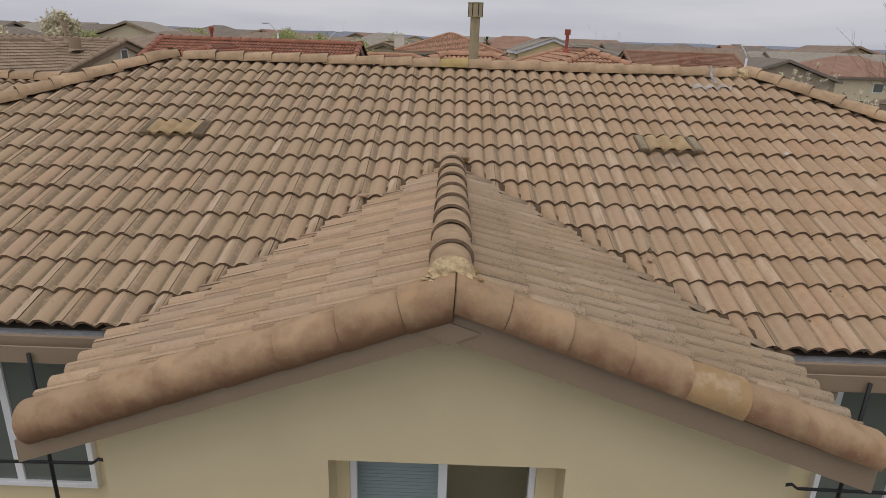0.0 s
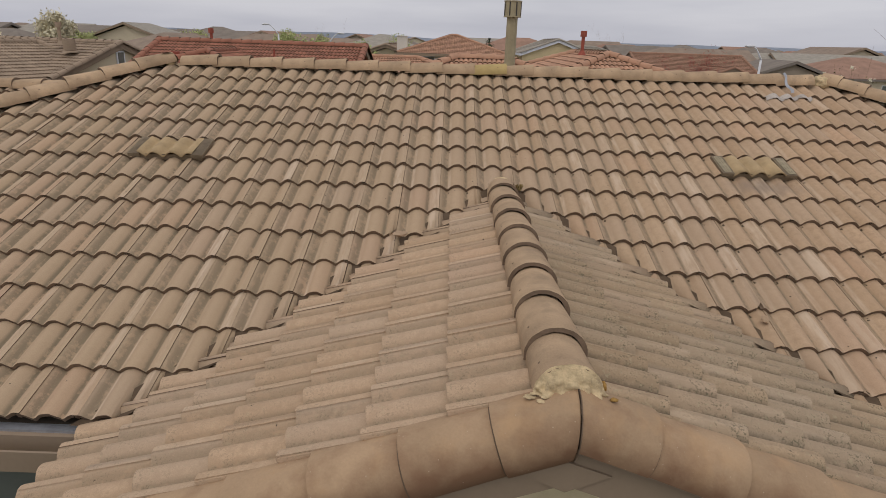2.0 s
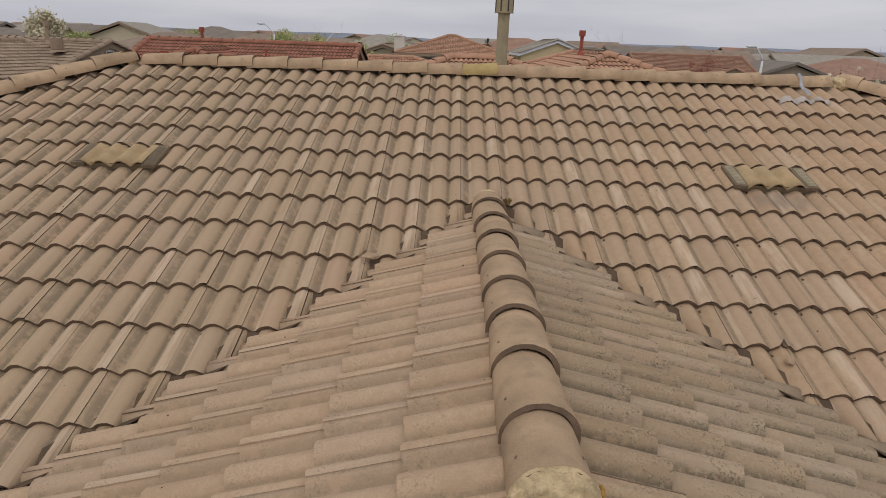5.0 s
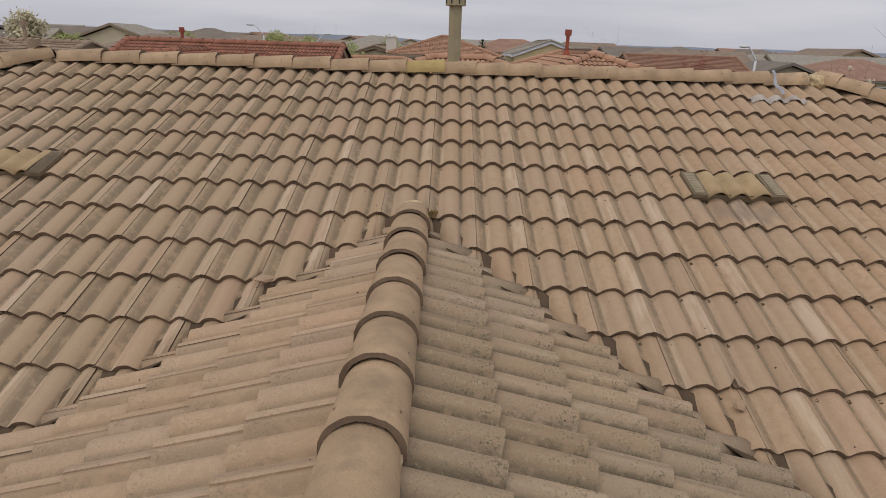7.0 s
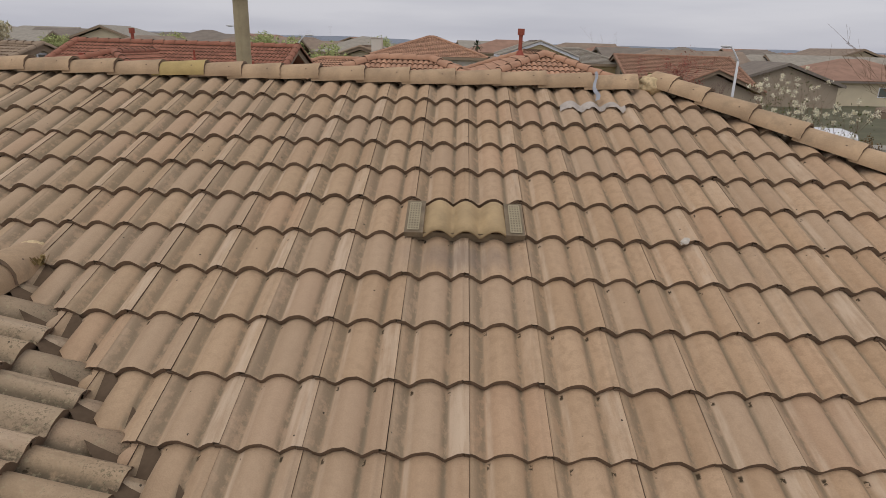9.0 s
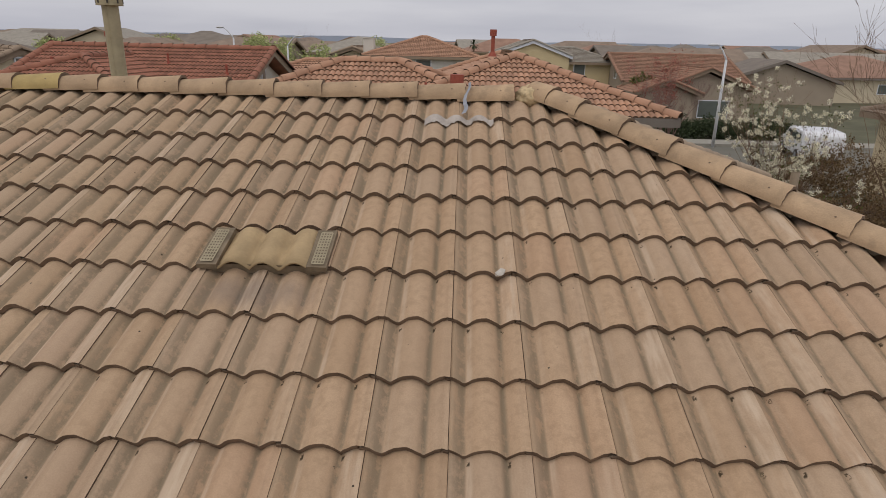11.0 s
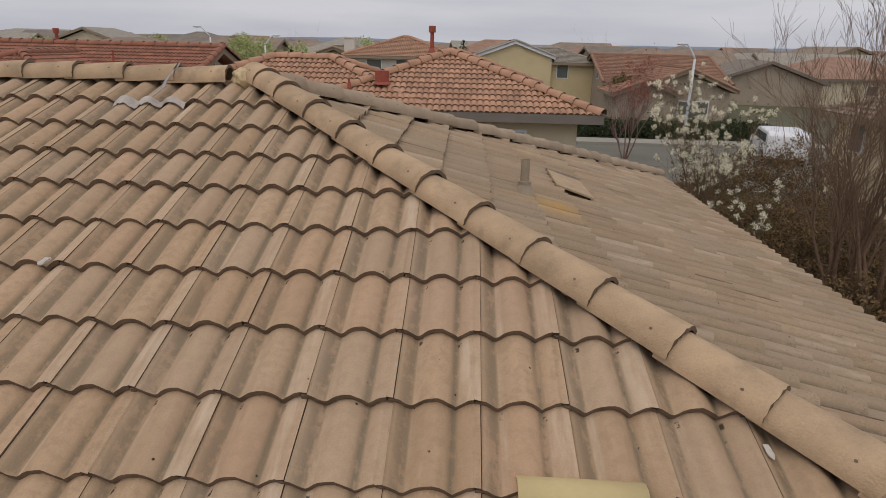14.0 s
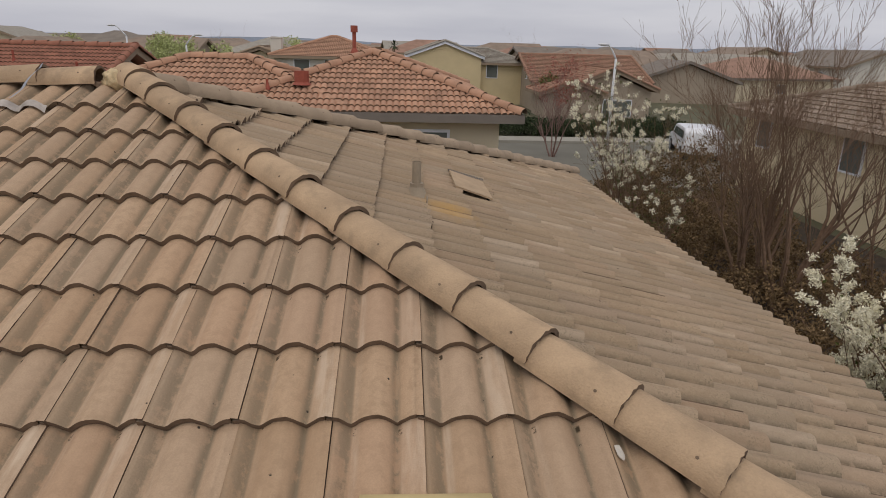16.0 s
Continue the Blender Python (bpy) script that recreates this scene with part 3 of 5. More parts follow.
def cap_mesh(name, mat, length=0.42, r0=0.112, r1=0.1, thick=0.021, n=18, skirt=0.012):
    """A half-round cap, axis along +y with its wide lower end at y = 0, crown up."""
    vs, fs = [], []
    rng = random.Random(len(bpy.data.meshes))
    for y, r in ((0.0, r0), (length, r1)):
        for rad in (r, r - thick):
            row = [(-rad, y, -skirt)] + [(-rad * math.cos(math.pi * i / n), y, rad * 0.86 * math.sin(math.pi * i / n)) for i in range(n + 1)] + [(rad, y, -skirt)]
            vs += row
    k = n + 3
    vs[:2 * k] = [(x * (1 - rng.uniform(0, 0.018)), y + rng.uniform(-0.004, 0.003), z - rng.uniform(0, 0.002)) for x, y, z in vs[:2 * k]]
    vs += vs[:2 * k]
    for i in range(k - 1):
        fs += [(i, i + 1, 2 * k + i + 1, 2 * k + i), (k + i + 1, k + i, 3 * k + i, 3 * k + i + 1), (4 * k + i + 1, 4 * k + i, 5 * k + i, 5 * k + i + 1)]
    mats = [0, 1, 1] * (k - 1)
    for side in (-1, 1):
        rad, a0 = r0 + (r1 - r0) * 0.1 / length + 0.001, radians(38)
        base = len(vs)
        for q in range(6):
            dy, da = 0.0065 * math.cos(q * 1.0472), 0.0065 * math.sin(q * 1.0472) / rad
            vs.append((side * rad * math.cos(a0 + da), 0.1 + dy, rad * 0.86 * math.sin(a0 + da)))
        fs.append(tuple(base + q for q in range(6)))
        mats.append(1)
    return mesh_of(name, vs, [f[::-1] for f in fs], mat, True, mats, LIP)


def rake_mesh(name, mat, length, r0, r1, thick=0.018, n=18, show=None, seam_dark=1):
    """A rake tile: round over the edge and tucked back under it on both sides. A dark band in the colour, dirt and
    shadow of the seam, lies where the next tile laps it, at show.
    """
    vs, fs, mats = [], [], []
    k = n + 1
    show = show or length
    for y in (0.0, show - 0.009, length):
        for rad in (r0 + (r1 - r0) * y / length, r0 + (r1 - r0) * y / length - thick):
            for i in range(k):
                a = radians(-18 + 246 * i / n)
                vs.append((-rad * math.cos(a), y, rad * 0.92 * math.sin(a)))
    vs += vs[:2 * k]
    for i in range(n):
        for q in (0, 2):
            o = q * k + i
            fs += [(o, o + 1, 2 * k + o + 1, 2 * k + o), (k + o + 1, k + o, 3 * k + o, 3 * k + o + 1)]
            mats += [q // 2 * seam_dark, 1]
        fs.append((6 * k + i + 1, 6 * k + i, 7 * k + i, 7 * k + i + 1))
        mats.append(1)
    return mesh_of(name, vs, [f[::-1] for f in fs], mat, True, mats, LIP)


def cap_at(me, p, d, parent, name, rng, lift=0.0, wob=1.0):
    side = d.cross(Vector((0, 0, 1))).normalized()
    up = side.cross(d)
    tilt = Matrix.Rotation(-0.015 if name == "rake_tile" else -0.05, 4, "X") @ Euler((0, rng.uniform(-0.03, 0.03) * wob, rng.uniform(-0.014, 0.014) * wob)).to_matrix().to_4x4()
    m = Matrix.Translation(p + up * (lift + rng.uniform(-0.003, 0.005) * wob)) @ Matrix((side, d, up)).transposed().to_4x4() @ tilt
    return piece(name, me, parent, m)


def caps(me, start, end, parent, exposure=0.36, lift=0.0, name="ridge_tile", rng=None, lips=None, special=None, wob=1.0):
    """Caps from start, the end whose lip lies free, to end. lips: distances of the lips from start, where they are known."""
    rng = rng or random.Random(8)
    a, b = Vector(start), Vector(end)
    if (b - a).length < exposure / 2:
        return
    d = (b - a).normalized()
    if lips is None:
        count = round((b - a).length / exposure)
        lips = [(b - a).length / count * i for i in range(count)]
    for i, k in enumerate(lips):
        cap_at((special or {}).get(i, me), a + d * k, d, parent, name, rng, lift, wob)


# ---- the house ----
GX, GY = -3.155, -2.15              # gable ridge: its line, and where it meets the roof
GZ = GY * SL
RAKE_Y, HALF = -5.25, 2.4             # gable front and half width
HIP_R, HIP_L, RIDGE_Y = 0.66, 6.84, 0.07
EAVE, EAVE_S, BACK_Y = 14 * TE * C, 15 * TE * C, 6.1     # plan depth of the front and the side slopes, the back eave
house = empty("house", "single-storey beige stucco house with a brown concrete tile hip roof", "house")


def deck(name, corners, mat=DECK, drop=0.1, thick=0.03, parent=None):
    """A thin board under the tiles, from its corners in order."""
    pts = [Vector(p) for p in corners]
    n = (pts[1] - pts[0]).cross(pts[2] - pts[0]).normalized()
    if n.z < 0:
        n = -n
    k = len(pts)
    vs = [p - n * drop for p in pts] + [p - n * (drop + thick) for p in pts]
    fs = [tuple(range(k)), tuple(range(2 * k - 1, k - 1, -1))] + [(i, i + k, (i + 1) % k + k, (i + 1) % k) for i in range(k)]
    ob = new(name, mesh_of(name, vs, fs, mat))
    ob.parent = parent
    return ob


LEFT_X, RIGHT_X = -HIP_L - EAVE, HIP_R + EAVE
LEFT_S, RIGHT_S = -HIP_L - EAVE_S, HIP_R + EAVE_S
apex_r, apex_l = (HIP_R - RIDGE_Y, RIDGE_Y, RIDGE_Y * SL), (-HIP_L + RIDGE_Y, RIDGE_Y, RIDGE_Y * SL)
ez, ez_s = -EAVE * SL, -EAVE_S * SL
vx = GY + EAVE                         # how far the valleys run out from the gable's line at the eave
roof_front = deck("roof", [(LEFT_X, -EAVE, ez), (GX - vx, -EAVE, ez), (GX, GY, GY * SL), (GX + vx, -EAVE, ez), (RIGHT_X, -EAVE, ez), apex_r, apex_l], parent=house)
tagged(roof_front, "front roof slope of tan double-roll concrete tiles")
roof_right = deck("roof", [(RIGHT_S, -EAVE_S, ez_s), (RIGHT_S, BACK_Y, ez_s), apex_r], parent=house)
tagged(roof_right, "greyer side roof slope of worn concrete tiles")
roof_left = deck("roof", [(LEFT_S, -EAVE_S, ez_s), apex_l, (LEFT_S, BACK_Y, ez_s)], parent=house)
roof_back = deck("roof", [(LEFT_S, BACK_Y, ez_s), apex_l, apex_r, (RIGHT_S, BACK_Y, ez_s)], parent=house)
gz_eave = GZ - HALF * SL
gable_right = deck("gable_roof", [(GX, RAKE_Y, GZ), (GX + HALF, RAKE_Y, gz_eave), (GX + HALF, GY - HALF, gz_eave), (GX, GY, GZ)], parent=house)
gable_left = deck("gable_roof", [(GX, RAKE_Y, GZ), (GX, GY, GZ), (GX - HALF, GY - HALF, gz_eave), (GX - HALF, RAKE_Y, gz_eave)], parent=house)
tagged(gable_right, "gable roof slope with lichen-spotted grey tiles")
tagged(gable_left, "gable roof slope with pinkish tan tiles")

# walls
WALL_Y, GWALL_Y = -4.0, -5.05
wall_top = ez_s - 0.2
part("wall", box(LEFT_X + 0.45, RIGHT_X - 0.45, WALL_Y, BACK_Y - 0.45, GROUND, wall_top), STUCCO, house)
gl, gr = GX - 2.07, GX + 2.07
WIN = (-3.855, -2.417, -3.4, -2.12)       # gable window: x0, x1, sill, head


def gable_wall():
    """The gable's front wall with the window opening cut through, and its two flanks."""
    x0, x1, z0, z1 = WIN
    y0, y1 = GWALL_Y, GWALL_Y + 0.38
    peak = GZ - 0.25
    foot = peak - (GX - gl) * SL
    a = lambda x: peak - abs(x - GX) * SL
    bm = prism([(gl, GROUND), (x0, GROUND), (x0, a(x0)), (gl, foot)], y0, y1)
    bm = join(bm, prism([(x1, GROUND), (gr, GROUND), (gr, foot), (x1, a(x1))], y0, y1))
    bm = join(bm, prism([(x0, z1), (x1, z1), (x1, a(x1)), (GX, peak), (x0, a(x0))], y0, y1))
    bm = join(bm, prism([(x0, GROUND), (x1, GROUND), (x1, z0), (x0, z0)], y0, y1))
    bm = join(bm, box(gl, gl + 0.2, y1, WALL_Y, GROUND, foot), box(gr - 0.2, gr, y1, WALL_Y, GROUND, foot))
    bmesh.ops.remove_doubles(bm, verts=bm.verts[:], dist=0.0005)
    return bm


part("gable_wall", gable_wall(), STUCCO, house, "smooth beige stucco gable wall")


def sliding_window(name, x0, x1, z0, z1, y, parent, glass=None):
    """A white sliding window set back in its opening, facing -y."""
    w = empty(name, "", "")
    w.parent = parent
    f = 0.045
    bm = join(box(x0, x1, y, y + 0.07, z1 - f, z1, 0.004), box(x0, x1, y, y + 0.07, z0, z0 + f, 0.004), box(x0, x0 + f, y, y + 0.07, z0 + f, z1 - f, 0.004), box(x1 - f, x1, y, y + 0.07, z0 + f, z1 - f, 0.004))
    part("window_frame", bm, WHITE, w, "white vinyl window frame")
    mid = (x0 + x1) / 2
    part("mullion", box(mid - 0.03, mid + 0.03, y + 0.01, y + 0.06, z0 + f, z1 - f, 0.004), WHITE, w)
    for a, b in ((x0 + f, mid - 0.03), (mid + 0.03, x1 - f)):
        part("pane", box(a, b, y + 0.03, y + 0.036, z0 + f, z1 - f), glass or CLEAR_GLASS, w)
    return w


for xa, xb in ((WIN[0] - 0.01, WIN[0] + 0.085), (WIN[1] - 0.126, WIN[1] + 0.01)):
    part("jamb", box(xa, xb, GWALL_Y + 0.25, GWALL_Y + 0.37, WIN[2], WIN[3]), STUCCO, house)
sliding_window("window", WIN[0] + 0.085, WIN[1] - 0.126, WIN[2], WIN[3], GWALL_Y + 0.27, house)
part("blind", join(*[box(WIN[0] + 0.1, GX, GWALL_Y + 0.42, GWALL_Y + 0.424, WIN[3] - 0.03 * k - 0.028, WIN[3] - 0.03 * k) for k in range(40)]), BLIND, house, "pale blue-grey horizontal blind")
for xa, xb in ((-7.2, -5.95), (-0.2, 1.05)):
    sliding_window("window", xa, xb, -3.25, -1.98, WALL_Y - 0.06, house, GLASS)

# fascia, gutters, rake boards
for xa, xb in ((LEFT_X, GX - vx), (GX + vx, RIGHT_X)):
    part("gutter", join(box(xa, xb, -EAVE - 0.14, -EAVE - 0.125, ez - 0.24, ez - 0.12), box(xa, xb, -EAVE - 0.14, -EAVE - 0.02, ez - 0.24, ez - 0.225), box(xa, xb, -EAVE - 0.03, -EAVE, ez - 0.28, ez - 0.1)), FASCIA, house, "brown painted metal gutter")
    part("eave_flashing", box(xa, xb, -EAVE - 0.0, -EAVE + 0.1, ez - 0.1, ez - 0.085), GREY_METAL, house)
part("gutter", join(box(RIGHT_S, RIGHT_S + 0.02, -EAVE, BACK_Y, ez_s - 0.28, ez_s - 0.1), box(RIGHT_S + 0.1, RIGHT_S + 0.115, -EAVE, BACK_Y, ez_s - 0.24, ez_s - 0.12), box(RIGHT_S + 0.02, RIGHT_S + 0.1, -EAVE, BACK_Y, ez_s - 0.24, ez_s - 0.225)), FASCIA, house)
for side in (-1, 1):
    e = GX + side * (HALF - 0.03)
    pts = [(GX, GZ - 0.2), (e, gz_eave - 0.2), (e, gz_eave - 0.345), (GX, GZ - 0.37)]
    lo, hi = (GX, GZ - 0.07), (GX + side * (HALF - 0.06), gz_eave - 0.07 + 0.06 * SL)
    pts2 = [lo, hi, (hi[0], hi[1] - 0.13), (lo[0], lo[1] - 0.13)]
    part("rake_batten", prism(pts2 if side > 0 else pts2[::-1], RAKE_Y - 0.03, RAKE_Y + 0.085), CAP, house, "tan cement filling under the gable edge tiles")
    part("rake_board", prism(pts if side > 0 else pts[::-1], RAKE_Y - 0.07, RAKE_Y - 0.02), FASCIA, house, "brown rake board under the gable edge")

def valley_flashing(side):
    """Sheet metal in the valley between the gable and the front slope."""
    foot = Vector((GX + side * vx, -EAVE, ez))
    head = Vector((GX, GY, GZ))
    bm = bmesh.new()
    rows = []
    for p in (foot, head):
        on_front, on_gable = p + Vector((side * 0.14, 0, 0)), p + Vector((0, -0.14, 0))
        rows.append([bm.verts.new(q - Vector((0, 0, d))) for q, d in ((on_front, 0.05), (p, 0.052), (on_gable, 0.048))])
    for i in range(2):
        bm.faces.new((rows[0][i], rows[0][i + 1], rows[1][i + 1], rows[1][i]))
    bmesh.ops.recalc_face_normals(bm, faces=bm.faces[:])
    part("valley_flashing", bm, VALLEY_METAL, house, "dark brown valley flashing")


valley_flashing(-1)
valley_flashing(1)
part("peak_plate", prism([(GX - 0.16, GZ - 0.32), (GX, GZ - 0.265), (GX + 0.16, GZ - 0.32), (GX, GZ - 0.39)], RAKE_Y - 0.082, RAKE_Y - 0.072), FASCIA, house, "small brown painted plate at the gable peak")

no = lambda p: False
CAP_ME = cap_mesh("ridge_tile", CAP)
CAP_YELLOW = cap_mesh("ridge_tile", YELLOW_TILE)
ridge_lips = [0.15 + 0.355 * i for i in range(8)] + [2.94, 3.24, 3.535] + [3.89 + 0.355 * i for i in range(9)]
caps(CAP_ME, (0.55, RIDGE_Y, 0.0), (apex_l[0], RIDGE_Y, 0.0), roof_front, lips=ridge_lips, special={10: CAP_YELLOW})
hip_lips = [0.0] + [3.15 + 0.367 * k for k in range(-8, 9)] + [6.36]
SHORT = cap_mesh("hip_tile", CAP, 0.2)
caps(CAP_ME, (RIGHT_X, -EAVE, ez), (apex_r[0], apex_r[1], apex_r[2]), roof_front, name="hip_tile", lips=hip_lips, special={18: SHORT})
caps(CAP_ME, (LEFT_X, -EAVE, ez), (apex_l[0], apex_l[1], apex_l[2]), roof_front, 0.36, name="hip_tile")
caps(cap_mesh("hip_tile", CAP_OLD), (RIGHT_S, BACK_Y, ez_s), apex_r, roof_right, 0.36, -0.02, name="hip_tile")
caps(CAP_ME, (LEFT_S, BACK_Y, ez_s), apex_l, roof_left, 0.36, name="hip_tile")
CAP_WIDE = cap_mesh("ridge_tile", CAP, 0.42, 0.126, 0.113, skirt=0.03)
caps(CAP_WIDE, (GX, -4.95, GZ - 0.045), (GX, -2.2, GZ - 0.045), gable_right, lips=[0.0, 0.38, 0.735, 1.07, 1.44, 1.82, 2.2])
caps(cap_mesh("ridge_tile", CAP, 0.42, 0.119, 0.11, skirt=0.03), (GX, -5.235, GZ - 0.045), (GX, -4.4, GZ - 0.045), gable_right, lips=[0.0])
caps(cap_mesh("ridge_tile", CAP, 0.3, 0.126, 0.113, skirt=0.03), (GX, -2.36, GZ - 0.045), (GX, -2.0, GZ - 0.045), gable_right, lips=[0.0])
PEAK_X = GX + 0.022                 # the rake tiles meet a little off the ridge's line
RAKE_TOP = rake_mesh("rake_tile", RAKE, 0.325, 0.142, 0.138, seam_dark=0)
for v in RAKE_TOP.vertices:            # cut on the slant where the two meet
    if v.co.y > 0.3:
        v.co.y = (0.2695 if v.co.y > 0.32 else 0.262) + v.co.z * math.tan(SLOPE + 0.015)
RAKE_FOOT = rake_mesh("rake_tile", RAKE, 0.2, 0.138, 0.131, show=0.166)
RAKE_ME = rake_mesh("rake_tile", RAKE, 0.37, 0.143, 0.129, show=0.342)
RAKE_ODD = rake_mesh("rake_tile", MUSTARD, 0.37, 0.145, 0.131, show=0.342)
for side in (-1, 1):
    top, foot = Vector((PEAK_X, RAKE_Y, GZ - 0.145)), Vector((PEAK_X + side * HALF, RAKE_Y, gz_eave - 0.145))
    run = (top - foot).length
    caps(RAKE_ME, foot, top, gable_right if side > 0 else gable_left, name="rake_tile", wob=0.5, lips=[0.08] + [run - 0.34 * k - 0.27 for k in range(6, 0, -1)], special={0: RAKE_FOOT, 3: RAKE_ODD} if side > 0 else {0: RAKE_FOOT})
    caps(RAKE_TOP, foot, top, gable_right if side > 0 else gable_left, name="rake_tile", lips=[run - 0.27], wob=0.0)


joint = rake_mesh("rake_joint", LIP, 0.003, 0.1402, 0.1402)
for v in joint.vertices:
    v.co.z *= 1.064
cap_at(joint, Vector((PEAK_X - 0.0015, RAKE_Y, GZ - 0.149)), Vector((1, 0, 0)), gable_right, "rake_joint", random.Random(2), wob=0.0)


# ---- fittings on the roof ----
main_slope = Slope((0, 0, 0), (1, 0, 0), (0, C, S))
right_slope = Slope((RIGHT_S, 0, ez_s), (0, 1, 0), (-C, 0, S))


def mesh_strip(slope, u0, u1, v0, v1, n0, n1, mat, parent, name="vent_screen", du=0.016, dv=0.024):
    """A perforated metal strip: a grid of bars round open holes, over a dark backing, rising from n0 to n1 towards its lower end."""
    bm = bmesh.new()
    nu, nv = max(2, round((u1 - u0) / du)), max(2, round((v1 - v0) / dv))
    bar = 0.46
    for i in range(nu + 1):
        for lo, hi, a, b in ((u0 + (i - bar / 2) * (u1 - u0) / nu, u0 + (i + bar / 2) * (u1 - u0) / nu, v0, v1),):
            q = [bm.verts.new(slope.place(u, v, n)) for u, v, n in ((lo, a, n1), (hi, a, n1), (hi, b, n0), (lo, b, n0))]
            bm.faces.new(q)
    for j in range(nv + 1):
        vc = v0 + j * (v1 - v0) / nv
        h = bar / 2 * (v1 - v0) / nv
        n = n1 + (n0 - n1) * j / nv + 0.0006
        q = [bm.verts.new(slope.place(u, v, n)) for u, v in ((u0, vc - h), (u1, vc - h), (u1, vc + h), (u0, vc + h))]
        bm.faces.new(q)
    return part(name, bm, mat, parent, "pale perforated metal screen")


def roof_vent(slope, k, j, label, screen, mat=None):
    """A tile-shaped attic vent two tiles wide on course j: a raised yellowish cover, a screen on each side and a dark gap under its lower edge."""
    mat = mat or VENT
    v = empty("roof_vent", label, "roof vent", "roof vents")
    u0, u1, v0, v1 = k * TW - 0.01, (k + 2) * TW + 0.02, j * TE - 0.015, (j + 1) * TE - 0.03
    us = [u0 + 0.085 + (u1 - u0 - 0.17) * i / 30 for i in range(31)]
    vs, fs = [], []
    for vv, dn in ((v0, 0.042), (v0 + 0.1, 0.036), (v1, 0.012)):
        vs += [slope.place(u, vv, 1.1 * (roll(u / TW) - ROLL) + dn) for u in us]
    vs += [slope.place(u, v0 + 0.004, 1.1 * (roll(u / TW) - ROLL) + 0.03) for u in us]
    for i in range(30):
        fs += [(i, i + 1, 32 + i, 31 + i), (31 + i, 32 + i, 63 + i, 62 + i), (93 + i, 94 + i, i + 1, i)]
    cover = new("cover", mesh_of("cover", vs, fs, mat, True))
    cover.parent = v
    bm = bmesh.new()
    for a, b in ((u0, u0 + 0.1), (u1 - 0.1, u1)):
        q = [slope.place(u, vv, n) for u, vv, n in ((a, v0, 0.016), (b, v0, 0.016), (b, v1, 0.002), (a, v1, 0.002))]
        lo = [p - slope.n * 0.03 for p in q]
        vv = [bm.verts.new(p) for p in q + lo]
        for f in ((0, 1, 2, 3), (7, 6, 5, 4), (0, 4, 5, 1), (1, 5, 6, 2), (2, 6, 7, 3), (3, 7, 4, 0)):
            bm.faces.new([vv[i] for i in f])
    # a dark sheet stands for the shade in the opening under the cover
    q = [slope.place(u, vv, n) for u, vv, n in ((u0 + 0.02, v0 + 0.02, 0.004), (u1 - 0.02, v0 + 0.02, 0.004), (u1 - 0.02, v0 + 0.02, -0.05), (u0 + 0.02, v0 + 0.02, -0.05))]
    bm.faces.new([bm.verts.new(p) for p in q])
    part("tray", bm, TRAY, v, "soot-brown metal tray and the shaded gap under the cover")
    for a, b in ((u0 + 0.018, u0 + 0.075), (u1 - 0.075, u1 - 0.018)):
        mesh_strip(slope, a, b, v0 + 0.02, v1 - 0.03, 0.008, 0.023, screen, v)
    return v


roof_vent(main_slope, -4.1, -6, "weathered yellow attic vent with perforated side screens on the roof", SCREEN)
roof_vent(main_slope, -20.75, -6, "mossy yellow attic vent with dark screens on the roof", TRAY)


def flat_vent():
    """The low attic vent on the side slope."""
    v = empty("roof_vent", "tan flat attic vent with a dark lattice strip", "roof vent", "roof vents")
    u0, u1, v0, v1 = 0.46, 1.1, 7.25 * TE, 8.2 * TE
    pts = [(u0, v0, 0.016), (u1, v0, 0.016), (u1, v1, 0.01), (u0, v1, 0.01)]
    bm = bmesh.new()
    top = [bm.verts.new(right_slope.place(*p)) for p in pts]
    low = [bm.verts.new(right_slope.place(a, b, c - 0.014)) for a, b, c in pts]
    for f in ((0, 1, 2, 3), (7, 6, 5, 4), (0, 4, 5, 1), (1, 5, 6, 2), (2, 6, 7, 3), (3, 7, 4, 0)):
        bm.faces.new([(top + low)[i] for i in f])
    part("cover", bm, FLAT_COVER, v)
    # only a dark upright sheet, put in for the shadow below the cover's edge
    bm = bmesh.new()
    q = [right_slope.place(*p) for p in ((u0 + 0.01, v0 + 0.02, 0.012), (u1 - 0.01, v0 + 0.02, 0.012), (u1 - 0.01, v0 + 0.02, -0.05), (u0 + 0.01, v0 + 0.02, -0.05))]
    bm.faces.new([bm.verts.new(p) for p in q])
    part("tray", bm, DARK_METAL, v)
    mesh_strip(right_slope, u1 + 0.004, u1 + 0.1, v0, v1, 0.0, 0.024, DARK_METAL, v)


flat_vent()


def vent_pipe():
    p = empty("vent_pipe", "grey plastic plumbing vent pipe with a sheet-metal flashing cone", "vent pipe")
    b = Vector((2.47, -0.16, -0.69))
    m = Matrix.Translation(b)
    tube = join(cylinder(0.032, 0.03, -0.03, 0.22, m, 16, False), cylinder(0.026, 0.026, -0.03, 0.22, m, 16, False))
    part("pipe", tube, PIPE, p)
    part("flashing_cone", join(cylinder(0.1, 0.042, -0.08, 0.06, m, 20, False), cylinder(0.046, 0.046, 0.05, 0.075, m, 16)), PIPE, p, "dull grey flashing collar")


vent_pipe()


